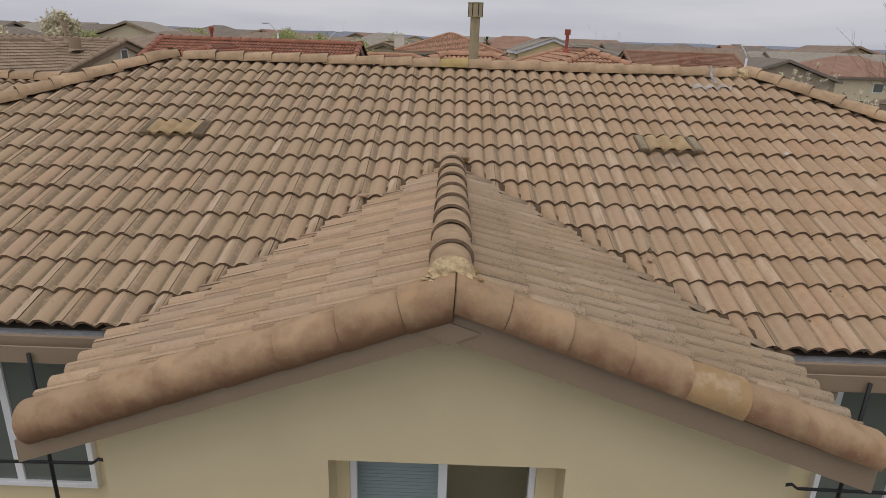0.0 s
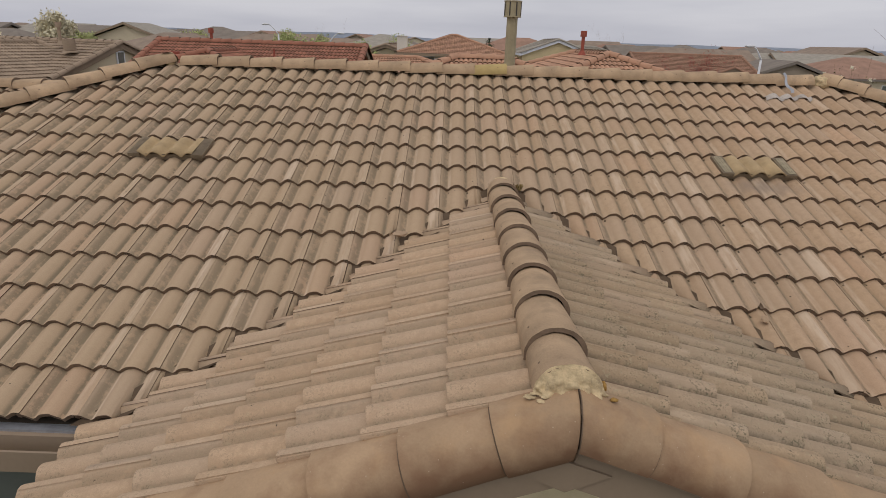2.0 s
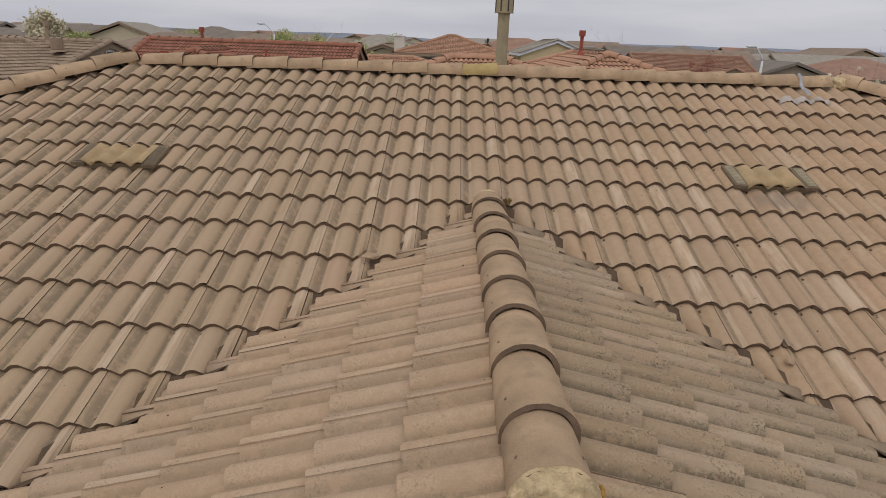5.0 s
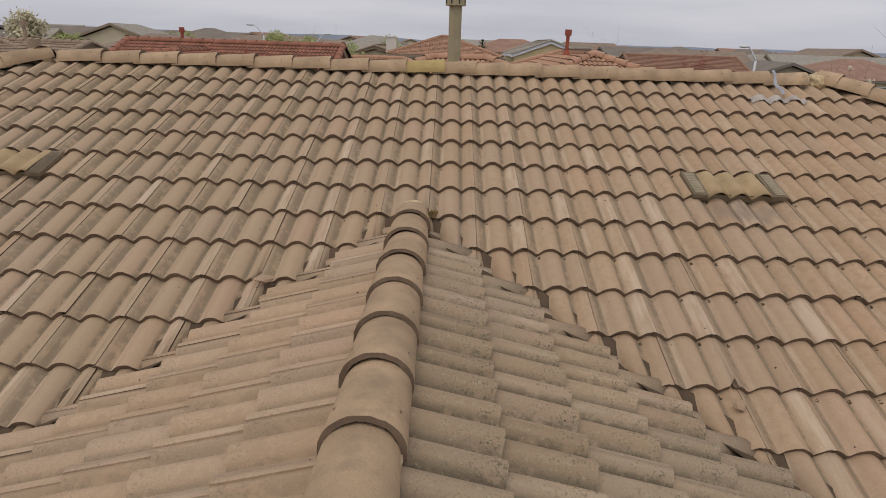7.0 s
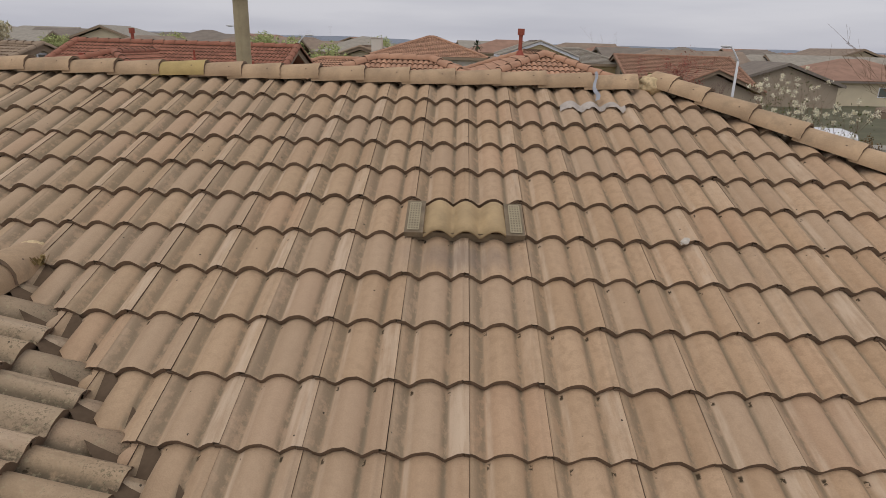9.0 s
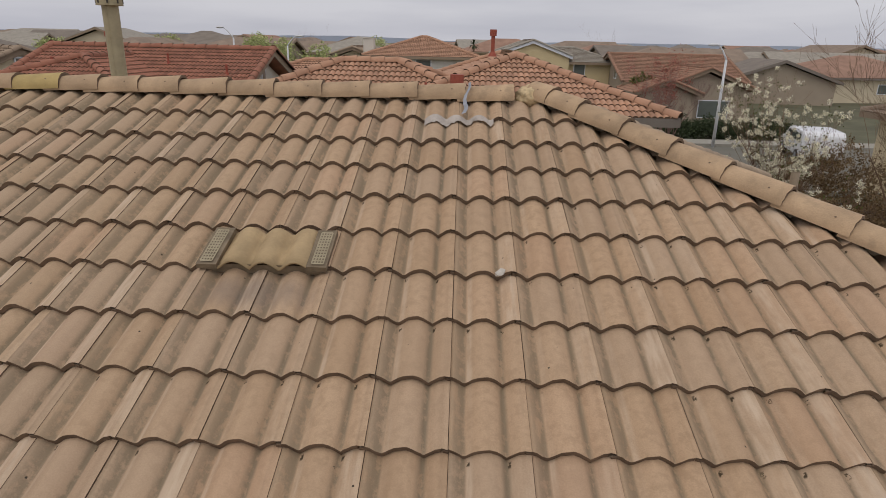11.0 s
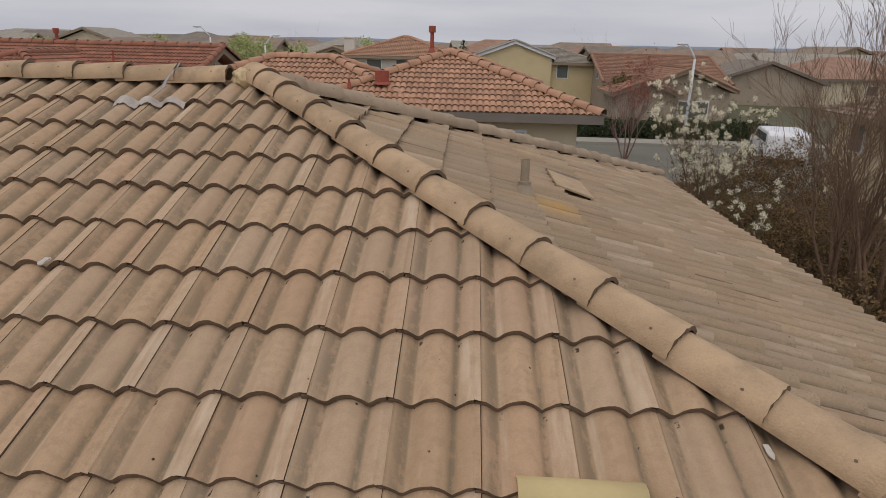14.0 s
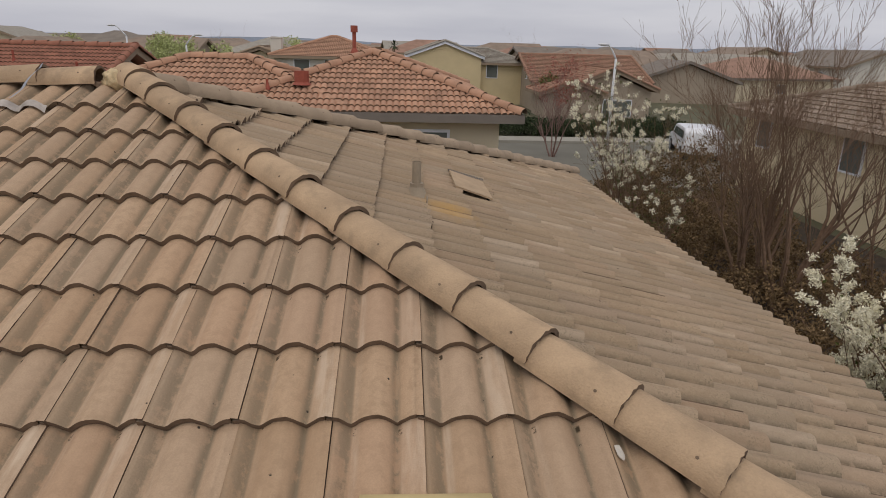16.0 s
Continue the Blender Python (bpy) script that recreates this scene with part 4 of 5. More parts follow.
def flue():
    """The tall round flue behind the ridge, with its cap."""
    f = empty("flue_pipe", "tall beige painted metal flue pipe with a louvred cap", "flue pipe")
    m = Matrix.Translation((-2.9, 0.68, 0))
    part("pipe", cylinder(0.064, 0.064, -0.35, 0.64, m, 24), FLUE, f)
    part("pipe_seam", box(-2.905, -2.895, 0.68 - 0.067, 0.68 - 0.06, -0.3, 0.6), FLUE, f)
    cap = join(cylinder(0.104, 0.104, 0.605, 0.617, m, 24), cylinder(0.1, 0.1, 0.617, 0.775, m, 24, False), cylinder(0.106, 0.106, 0.775, 0.787, m, 24))
    part("flue_cap", cap, FLUE, f)
    for a in range(0, 360, 45):
        q = math.radians(a + 20)
        mm = m @ Matrix.Rotation(q, 4, "Z")
        bm = bmesh.new()
        bmesh.ops.create_cube(bm, size=1, matrix=mm @ Matrix.Translation((0.102, 0, 0.696)) @ Matrix.Diagonal((0.006, 0.012, 0.15, 1)))
        part("cap_rib", bm, DARK_METAL, f)
    part("storm_collar", cylinder(0.13, 0.066, -0.2, -0.12, m, 24), FLUE, f)


flue()


def ridge_flashing():
    """A crumpled strip of pale flashing dressed over the rolls below the ridge, with a strap up to it."""
    f = empty("flashing", "crumpled pale grey metal flashing dressed over tiles under the ridge", "flashing")
    rng = random.Random(3)
    bm = bmesh.new()
    n = 28
    rows = []
    for r, vv in enumerate((-0.322, -0.35, -0.385)):
        rows.append([])
        for i in range(n + 1):
            u = -0.24 + 0.48 * i / n
            e = rng.uniform(-0.012, 0.012) if r == 2 else 0
            rows[-1].append(bm.verts.new(main_slope.place(u, vv + e + 0.02 * math.sin(u * 14) * (r == 2), roll(u / TW) - ROLL + (0.012 if r < 2 else -0.012 + rng.uniform(0, 0.012)))))
    for a, b in zip(rows, rows[1:]):
        for i in range(n):
            bm.faces.new((b[i], b[i + 1], a[i + 1], a[i]))
    for face in bm.faces:
        face.smooth = True
    part("apron", bm, LEAD, f)
    bm = bmesh.new()
    prev = None
    for i in range(9):
        t = i / 8
        u, vv, nn = 0.03 + 0.035 * t + 0.012 * math.sin(t * 9), -0.33 + 0.38 * t, 0.018 + 0.07 * t ** 2 + 0.006 * math.sin(t * 11)
        w = 0.016 - 0.007 * t
        row = [bm.verts.new(main_slope.place(u - w, vv, nn)), bm.verts.new(main_slope.place(u + w, vv, nn + 0.012))]
        if prev:
            bm.faces.new((prev[0], prev[1], row[1], row[0]))
        prev = row
    part("strap", bm, GREY_METAL, f, "twisted grey metal strap")


ridge_flashing()


def chunk(name, at, size, mat, label, category, seed, slope=None):
    """A broken piece lying on the roof."""
    rng = random.Random(seed)
    bm = bmesh.new()
    bmesh.ops.create_icosphere(bm, subdivisions=2, radius=1)
    for v in bm.verts:
        v.co *= 1 + rng.uniform(-0.25, 0.25)
        v.co = Vector((v.co.x * size[0], v.co.y * size[1], v.co.z * size[2]))
    bm.transform(Matrix.Translation(at) @ Euler((SLOPE, 0, rng.uniform(-1, 1))).to_matrix().to_4x4())
    return tagged(part(name, bm, mat, None), label, category)


chunk("tile_fragment", main_slope.place(0.226, -1.87 / C, 0.0), (0.022, 0.034, 0.01), WHITE_CHIP, "small pale broken tile fragment lying on the roof", "tile fragment", 1)
chunk("tile_fragment", main_slope.place(-1.565, -3.53 / C, -0.004), (0.026, 0.034, 0.011), TILE, "tan broken tile corner lying on the roof", "tile fragment", 2)
chunk("tile_fragment", main_slope.place(-3.93, -2.83 / C, 0.01), (0.05, 0.03, 0.014), TILE, "tan broken tile corner beside the valley", "tile fragment", 3)
chunk("tile_fragment", main_slope.place(3.07, -2.62 / C, -0.02), (0.012, 0.03, 0.006), WHITE_CHIP, "thin white chip wedged beside the hip tiles", "tile fragment", 4)


def spare_tile():
    """A spare yellow barrel tile lying across the slope."""
    bm = bmesh.new()
    n = 14
    rows = []
    for x, r in ((2.24, 0.075), (2.63, 0.07)):
        for rad in (r, r - 0.013):
            rows.append([bm.verts.new((x, -2.8 - rad * math.cos(math.pi * i / n), -1.06 + rad * math.sin(math.pi * i / n) + 0.0)) for i in range(n + 1)])
    a, b, c, d = rows
    for i in range(n):
        bm.faces.new((a[i], a[i + 1], c[i + 1], c[i]))
        bm.faces.new((b[i + 1], b[i], d[i], d[i + 1]))
        bm.faces.new((a[i + 1], a[i], b[i], b[i + 1]))
        bm.faces.new((c[i], c[i + 1], d[i + 1], d[i]))
    bm.faces.new((a[0], c[0], d[0], b[0]))
    bm.faces.new((a[n], b[n], d[n], c[n]))
    bmesh.ops.recalc_face_normals(bm, faces=bm.faces[:])
    for f in bm.faces:
        f.smooth = True
    return tagged(part("barrel_tile", bm, PALE_YELLOW, None), "smooth pale yellow barrel tile lying across the roof", "roof tile")


spare_tile()


def mortar(name, at, size, parent, seed, label, mat=None):
    """A hardened dab of cement, lumpy and low."""
    bm = bmesh.new()
    bmesh.ops.create_icosphere(bm, subdivisions=4, radius=1)
    for v in bm.verts:
        k = 1 + 0.22 * noise.noise(v.co * 2.3 + Vector((seed, 0, 0))) + 0.12 * noise.noise(v.co * 7 + Vector((0, seed, 0)))
        v.co = Vector((v.co.x * size[0] * k, v.co.y * size[1] * k, v.co.z * size[2] * k))
    bm.transform(Matrix.Translation(at))
    for f in bm.faces:
        f.smooth = True
    return part(name, bm, mat or MORTAR, parent, label)


def mortar_plug(at, parent, label, seed=3):
    """Cement that closes the open end of the last ridge tile and runs out in a thin ragged apron before it."""
    n, rows = 48, 16
    vs, fs = [], []
    for r in range(rows + 1):
        t = r / rows
        for i in range(n + 1):
            a = math.pi * i / n
            c, q = math.cos(a), math.sin(a)
            wob = noise.noise((c * 3.3, q * 3.3 + seed, t * 2.2)) + 0.6 * noise.noise((c * 10, q * 10, t * 6 + seed))
            rim = Vector((-0.1215 * c, 0.006 + 0.007 * wob, 0.1045 * q + 0.001))
            foot = Vector((-(0.128 + 0.016 * wob) * c, -(0.034 + 0.026 * wob) * q ** 0.6 - 0.006, -0.004))
            p = rim.lerp(foot, t) + Vector((0, -0.004 * q, -0.006 * q)) * math.sin(math.pi * t)
            vs.append(Vector(at) + p + Vector((0, -0.007 * wob, 0.006 * wob)) * (1 - abs(2 * t - 1)))
    for r in range(rows):
        for i in range(n):
            q = r * (n + 1) + i
            fs.append((q, q + 1, q + n + 2, q + n + 1))
    ob = new("mortar", mesh_of("mortar", vs, fs, MORTAR, True))
    ob.parent = parent
    return tagged(ob, label)


mortar_plug((GX, -5.235, GZ - 0.045), house, "cracked pale cement at the gable peak")
for q, (dx, dy, w) in enumerate(((-0.135, -0.05, 0.022), (-0.09, -0.075, 0.026), (0.04, -0.085, 0.03), (0.11, -0.07, 0.022))):
    mortar("mortar", (GX + dx, -5.2 + dy, GZ - 0.06), (w, 0.016, 0.004), house, 6 + q, "cracked pale cement at the gable peak")
mortar("lichen", (GX + 0.125, -5.215, GZ - 0.03), (0.008, 0.022, 0.016), house, 4, "orange lichen on the cement", LICHEN)
mortar("lichen", (GX + 0.15, -5.27, GZ - 0.05), (0.014, 0.01, 0.006), house, 9, "orange lichen on the cement", LICHEN)
mortar("mortar", (GX, -2.05, GZ - 0.03), (0.085, 0.05, 0.065), house, 5, "pale cement where the gable ridge meets the roof")
mortar("mortar", (0.52, RIDGE_Y - 0.01, 0.0), (0.11, 0.09, 0.08), house, 2, "cement where hips and ridge meet")
mortar("mortar", (-6.74, RIDGE_Y, -0.01), (0.05, 0.08, 0.06), house, 3, "cement where hips and ridge meet")


def weed(at, seed):
    rng = random.Random(seed)
    bm = bmesh.new()
    for i in range(26):
        a, l = rng.uniform(0, 6.28), rng.uniform(0.02, 0.055)
        d = Vector((math.cos(a) * 0.6, math.sin(a) * 0.6, 1)).normalized()
        side = d.cross(Vector((rng.uniform(-1, 1), rng.uniform(-1, 1), 0.2))).normalized() * 0.006
        p = Vector(at) + Vector((rng.uniform(-0.02, 0.02), rng.uniform(-0.02, 0.02), 0))
        bm.faces.new([bm.verts.new(q) for q in (p - side, p + side, p + d * l + side * 1.6, p + d * l - side * 0.6)])
    return tagged(part("weed", bm, WEED, None), "small dry weed growing behind the gable ridge", "weed")


weed((GX + 0.13, -2.2, GZ - 0.03), 5)


def iron_rail(name, x, y, s, label):
    """A wrought-iron bracket: an upright, a cross bar and a cranked end with a leaf."""
    g = empty(name, label, "iron bracket", "iron brackets")
    rod = lambda a, b, r=0.014: tube([a, b], [r, r], 8)
    part("upright", rod((x, y, -1.75), (x, y, -3.5)), BLACK_IRON, g)
    part("cross_bar", tube([(x - s * 0.5, y, -2.62), (x + s * 0.3, y, -2.605), (x + s * 0.345, y, -2.57), (x + s * 0.4, y, -2.58)], [0.012] * 4, 8), BLACK_IRON, g)
    bm = bmesh.new()
    for k in range(3):
        a = radians(-35 + 35 * k)
        bmesh.ops.create_icosphere(bm, subdivisions=1, radius=0.02, matrix=Matrix.Translation((x + s * (0.4 + 0.02 * math.cos(a)), y, -2.575 + 0.03 * math.sin(a))) @ Matrix.Diagonal((1.3, 0.5, 0.8, 1)))
    part("leaf", bm, BLACK_IRON, g)


iron_rail("iron_bracket", -5.93, -4.55, 1, "black wrought-iron bracket with a leaf end below the eave")
iron_rail("iron_bracket", -0.36, -4.55, -1, "black wrought-iron bracket with a leaf end below the eave")

# the wing beyond the left hip
wing = empty("house_wing", "lower wing of the house with tan concrete roof tiles", "house wing")
WY, WZ = 0.85, -0.36
wing_front = deck("roof", [(-17, WY - 3.3, WZ - 3.3 * SL), (-7.6, WY - 3.3, WZ - 3.3 * SL), (-7.6, WY, WZ), (-17, WY, WZ)], parent=wing)
wing_back = deck("roof", [(-17, WY, WZ), (-7.6, WY, WZ), (-7.6, WY + 3.3, WZ - 3.3 * SL), (-17, WY + 3.3, WZ - 3.3 * SL)], parent=wing)
caps(CAP_ME, (-7.25, WY, WZ - 0.02), (-17, WY, WZ - 0.02), wing_front, 0.36)
part("wall", box(-16.6, -11.3, WY - 2.9, WY + 2.9, GROUND, WZ - 3.3 * SL - 0.15), STUCCO, wing)


# ---- ground and street ----
def ground_mesh():
    """One sheet to the horizon, finer and slightly uneven near the house."""
    xs = [-3000, -400, -120] + [-60 + 6 * i for i in range(21)] + [120, 400, 3000]
    vs = [(x, y, GROUND + (0.05 * noise.noise((x * 0.13, y * 0.13, 0)) if abs(x) < 70 and abs(y) < 70 else 0)) for y in xs for x in xs]
    n = len(xs)
    fs = [(j * n + i, j * n + i + 1, (j + 1) * n + i + 1, (j + 1) * n + i) for j in range(n - 1) for i in range(n - 1)]
    return mesh_of("ground", vs, fs, GRASS, True)


tagged(new("ground", ground_mesh()), "flat ground of patchy lawn and bare soil", kind="structure")
tagged(part("road", box(-90, 90, 18.5, 30.0, GROUND - 0.1, GROUND + 0.06), ASPHALT, None), "pale grey asphalt street", kind="structure")
tagged(part("kerb", join(box(-90, 90, 30.0, 30.2, GROUND - 0.1, GROUND + 0.2), box(-90, 90, 18.3, 18.5, GROUND - 0.1, GROUND + 0.2)), CONCRETE, None), "pale concrete kerb along the street", kind="structure")
tagged(part("pavement", box(-90, 90, 30.2, 31.9, GROUND - 0.1, GROUND + 0.18), CONCRETE, None), "pale concrete pavement beside the street", kind="structure")


tagged(part("planting_bed", box(5.9, 15.0, -8, 17, GROUND - 0.1, GROUND + 0.1), SOIL, None), "bare dark brown soil bed beside the house", kind="structure")


# ---- neighbouring houses ----
def far_tiles(name, slope, outline, mat, parent, cw=TW, ce=TE, segs=6):
    """Rows of rolled tiles as one joined mesh, for roofs that stay far off."""
    pts = [p for a in range(len(outline)) for b in range(a) if (p := cross_of(outline[a], outline[b], outline))]
    v0, v1 = min(p[1] for p in pts), max(p[1] for p in pts)
    vs, fs, lips = [], [], []
    q = segs + 1
    for j in range(max(1, math.ceil((v1 - v0) / ce - 0.1))):
        va, vb = v0 + j * ce, min(v0 + (j + 1) * ce + 0.02, v1)
        vm = (va + vb) / 2
        lo = max((c - b * vm) / a for a, b, c in outline if a < -1e-9)
        hi = min((c - b * vm) / a for a, b, c in outline if a > 1e-9)
        for k in range(math.floor(lo / cw * 2), math.ceil(hi / cw * 2)):
            base = len(vs)
            us = [min(max((k + i / segs) * cw / 2, lo), hi) for i in range(q)]
            hs = [0.05 * (1 - abs(2 * i / segs - 1) ** 2.4) for i in range(q)]
            for v, dn in ((va, 0.0), (vb, -0.035), (va, 0.0), (va + 0.005, -0.04)):
                vs += [slope.place(u, v, h - 0.05 + dn) for u, h in zip(us, hs)]
            for i in range(segs):
                fs += [(base + i, base + i + 1, base + q + i + 1, base + q + i), (base + 3 * q + i, base + 3 * q + i + 1, base + 2 * q + i + 1, base + 2 * q + i)]
                lips += [0, 1]
    ob = new(name, mesh_of(name, vs, fs, mat, True, lips, LIP))
    ob.parent = parent
    return tagged(ob, kind="stuff")


def window_at(parent, x, y, z, w, h, face):
    """A framed window on a wall that faces along its own x or y, to the given sign."""
    g = empty("window", "", "")
    g.parent = parent
    s = -1 if face[0] == "-" else 1
    for name, grow, out, mat in (("window_frame", 0.07, 0.05, WHITE), ("pane", 0.0, 0.06, GLASS)):
        a, b = (w / 2 + grow), (h / 2 + grow)
        lo, hi = sorted((-0.03 * s, out * s))
        bm = box(x - a, x + a, y + lo, y + hi, z - b, z + b) if face[1] == "y" else box(x + lo, x + hi, y - a, y + a, z - b, z + b)
        part(name, bm, mat, g)


def hip_house(name, label, cx, cy, w, d, ridge, eave, turn, mat, wall, ends="hh", over=0.5, tiles=True, windows=(), group="", trim=None):
    """A house with a ridge along its own x. ends: h hip or g gable, at -x and +x. ridge, eave: heights in the scene."""
    h = empty(name, label, "house", group)
    h.matrix_world = pose(cx, cy, 0, 0, 0, turn)
    trim = trim or FASCIA
    run, rise, o = d / 2, ridge - eave, over
    a = math.atan2(rise, run)
    ca, sa = math.cos(a), math.sin(a)
    xl, xr = -w / 2 + (run if ends[0] == "h" else 0), w / 2 - (run if ends[1] == "h" else 0)
    top = eave - 0.2
    bm = box(-w / 2 + o, w / 2 - o, -run + o, run - o, GROUND, top)
    for e, x in ((ends[0], -w / 2 + o), (ends[1], w / 2 - o)):
        if e == "g":
            t = 0.15 if x < 0 else -0.15
            bm = join(bm, prism([(-run + o, top), (run - o, top), (0, top + (run - o) * rise / run)], min(x, x + t), max(x, x + t), "x"))
    part("wall", bm, wall, h)
    corner = {"a": (-w / 2, -run, eave), "b": (w / 2, -run, eave), "c": (w / 2, run, eave), "d": (-w / 2, run, eave)}
    quads = [[corner["a"], corner["b"], (xr, 0, ridge), (xl, 0, ridge)], [corner["c"], corner["d"], (xl, 0, ridge), (xr, 0, ridge)]]
    if ends[1] == "h":
        quads.append([corner["b"], corner["c"], (xr, 0, ridge)])
    if ends[0] == "h":
        quads.append([corner["d"], corner["a"], (xl, 0, ridge)])
    for q in quads:
        p = [Vector(v) for v in q]
        if len(p) == 4 and (p[3] - p[2]).length < 1e-4:
            q = q[:3]
        deck("roof", q, mat, 0.08 if tiles else 0.0, 0.12, h)
    z0, z1 = eave - 0.26, eave - 0.05
    for xa, xb, ya, yb in [(-w / 2, w / 2, -run - 0.03, -run), (-w / 2, w / 2, run, run + 0.03)] + ([(-w / 2 - 0.03, -w / 2, -run, run)] if ends[0] == "h" else []) + ([(w / 2, w / 2 + 0.03, -run, run)] if ends[1] == "h" else []):
        part("fascia", box(xa, xb, ya, yb, z0, z1), trim, h)
    for e, x in ((ends[0], -w / 2), (ends[1], w / 2)):
        if e == "g":
            for sy in (-1, 1):
                part("rake_board", prism([(sy * run, eave - 0.06), (0, ridge - 0.06), (0, ridge - 0.3), (sy * run, eave - 0.3)], x - 0.02, x + 0.02, "x"), trim, h)
    if tiles:
        L = run / ca
        R, Lh = ((1, ca, w / 2) if ends[1] == "h" else (1, 0, w / 2)), ((-1, ca, w / 2) if ends[0] == "h" else (-1, 0, w / 2))
        far_tiles("roof_tile", Slope((0, -run, eave), (1, 0, 0), (0, ca, sa)), [(0, -1, 0), (0, 1, L), R, Lh], mat, h)
        far_tiles("roof_tile", Slope((0, run, eave), (-1, 0, 0), (0, -ca, sa)), [(0, -1, 0), (0, 1, L), (-R[0], R[1], R[2]), (-Lh[0], Lh[1], Lh[2])], mat, h)
        if ends[1] == "h":
            far_tiles("roof_tile", Slope((w / 2, 0, eave), (0, 1, 0), (-ca, 0, sa)), [(0, -1, 0), (1, ca, run), (-1, ca, run)], mat, h)
        if ends[0] == "h":
            far_tiles("roof_tile", Slope((-w / 2, 0, eave), (0, -1, 0), (ca, 0, sa)), [(0, -1, 0), (1, ca, run), (-1, ca, run)], mat, h)
        me = cap_mesh("ridge_tile", mat, 0.5, 0.14, 0.12, 0.02, 6, 0.03)
        caps(me, (xr, 0, ridge - 0.02), (xl, 0, ridge - 0.02), h, 0.42)
        for e, x, apex in ((ends[1], w / 2, xr), (ends[0], -w / 2, xl)):
            for sy in (-1, 1):
                caps(me, (x, sy * run, eave), (apex, 0, ridge), h, 0.42, name="hip_tile" if e == "h" else "rake_tile")
    for spec in windows:
        window_at(h, *spec)
    return h


NB = "cream stucco house with an orange terracotta tile hip roof"
nb = hip_house("neighbour_house", NB, 1.58, 17.12, 13.0, 7.48, 0.1, -1.2, -90, TERRACOTTA, CREAM, "hh", windows=[(6.0, 1.54, -2.0, 0.8, 0.5, "+x")], trim=GREYTRIM)
hip_house("neighbour_house", "lower wing of the cream house with terracotta tiles", -2.6, 13.9, 7.4, 5.8, -0.12, -1.2, 0, TERRACOTTA, CREAM, trim=GREYTRIM)
hip_house("red_roof_house", "white stucco house with a deep red tile gable roof", -11.5, 20.0, 8.6, 10.4, 0.04, -1.75, 0, RED_TILE, PALEWALL, "gg", windows=[(3.81, 0.0, -0.8, 0.35, 0.7, "+x")])
hip_house("red_roof_house", "front wing of the red-roofed house", -12.4, 15.6, 7.6, 8.8, -0.25, -1.75, -90, RED_TILE, PALEWALL, "gh")
hip_house("gable_house", "beige stucco house with a brown tile gable roof", -24.67, 23.37, 13.0, 8.2, -0.18, -1.6, -14, BROWN_TILE, CREAM, "gg", over=0.15, windows=[(6.35, 0.0, -0.95, 0.35, 0.65, "+x")])
hip_house("gable_house", "front wing of a beige house with brown roof tiles", -23.2, 18.3, 7.7, 8.0, -0.25, -1.6, -104, BROWN_TILE, CREAM, "gg")
hip_house("small_roof_house", "low house with an orange tile hip roof", -7.0, 30.5, 9.8, 7.0, -0.6, -1.75, 0, TERRACOTTA, CREAM)
hip_house("white_house", "white stucco house with an orange tile hip roof", -3.4, 53.9, 10.0, 9.6, 0.9, -0.7, 0, TERRACOTTA, PALEWALL, windows=[(-2.3, -4.3, -1.5, 1.2, 0.9, "-y"), (0.2, -4.3, -1.5, 1.2, 0.9, "-y")])
hip_house("white_house", "cream gabled wing of a white house", -9.6, 57.5, 11.0, 10.2, -0.1, -1.85, -90, BROWN_TILE, CREAM, "gg")
hip_house("yellow_house", "yellow stucco house with a pale tile gable roof", 6.46, 59.2, 9.6, 7.2, 0.8, -0.5, -90, PALE_TILE, YELLOWWALL, "gg", over=0.25, trim=WHITE)
hip_house("yellow_house", "side wing of a yellow stucco house", 11.2, 58.5, 6.6, 7.6, 0.25, -1.0, 0, PALE_TILE, YELLOWWALL, "gh", windows=[(-0.3, -3.3, -1.7, 0.95, 1.35, "-y")])
hip_house("brown_house", "grey stucco house with a reddish brown tile gable roof", 18.4, 54.2, 10.4, 12.6, -0.15, -2.3, 0, RUST_TILE, GREYWALL, "gg", windows=[(-4.7, -1.4, -1.7, 0.7, 1.1, "-x")])
hip_house("brown_house", "gabled front wing of a grey stucco house", 18.6, 47.5, 7.6, 7.6, -0.95, -2.5, -90, RUST_TILE, GREYWALL, "gg", windows=[(3.3, 0.7, -4.0, 2.2, 1.2, "+x")])
hip_house("brown_house", "porch gable of a grey stucco house", 15.4, 45.5, 5.4, 5.2, -1.8, -2.8, -90, RUST_TILE, GREYWALL, "gg")
hip_house("side_house", "beige stucco house with brown roof tiles behind bare trees", 20.8, 10.6, 18.5, 11.0, 0.1, -1.7, 90, SIDE_TILE, SIDE_WALL, "hh", windows=[(-0.4, 5.0, -2.35, 0.9, 1.1, "+y"), (2.6, 5.0, -2.4, 0.8, 1.2, "+y"), (-3.0, 5.0, -2.8, 0.8, 1.2, "+y"), (7.3, 5.0, -2.3, 0.7, 1.3, "+y")])
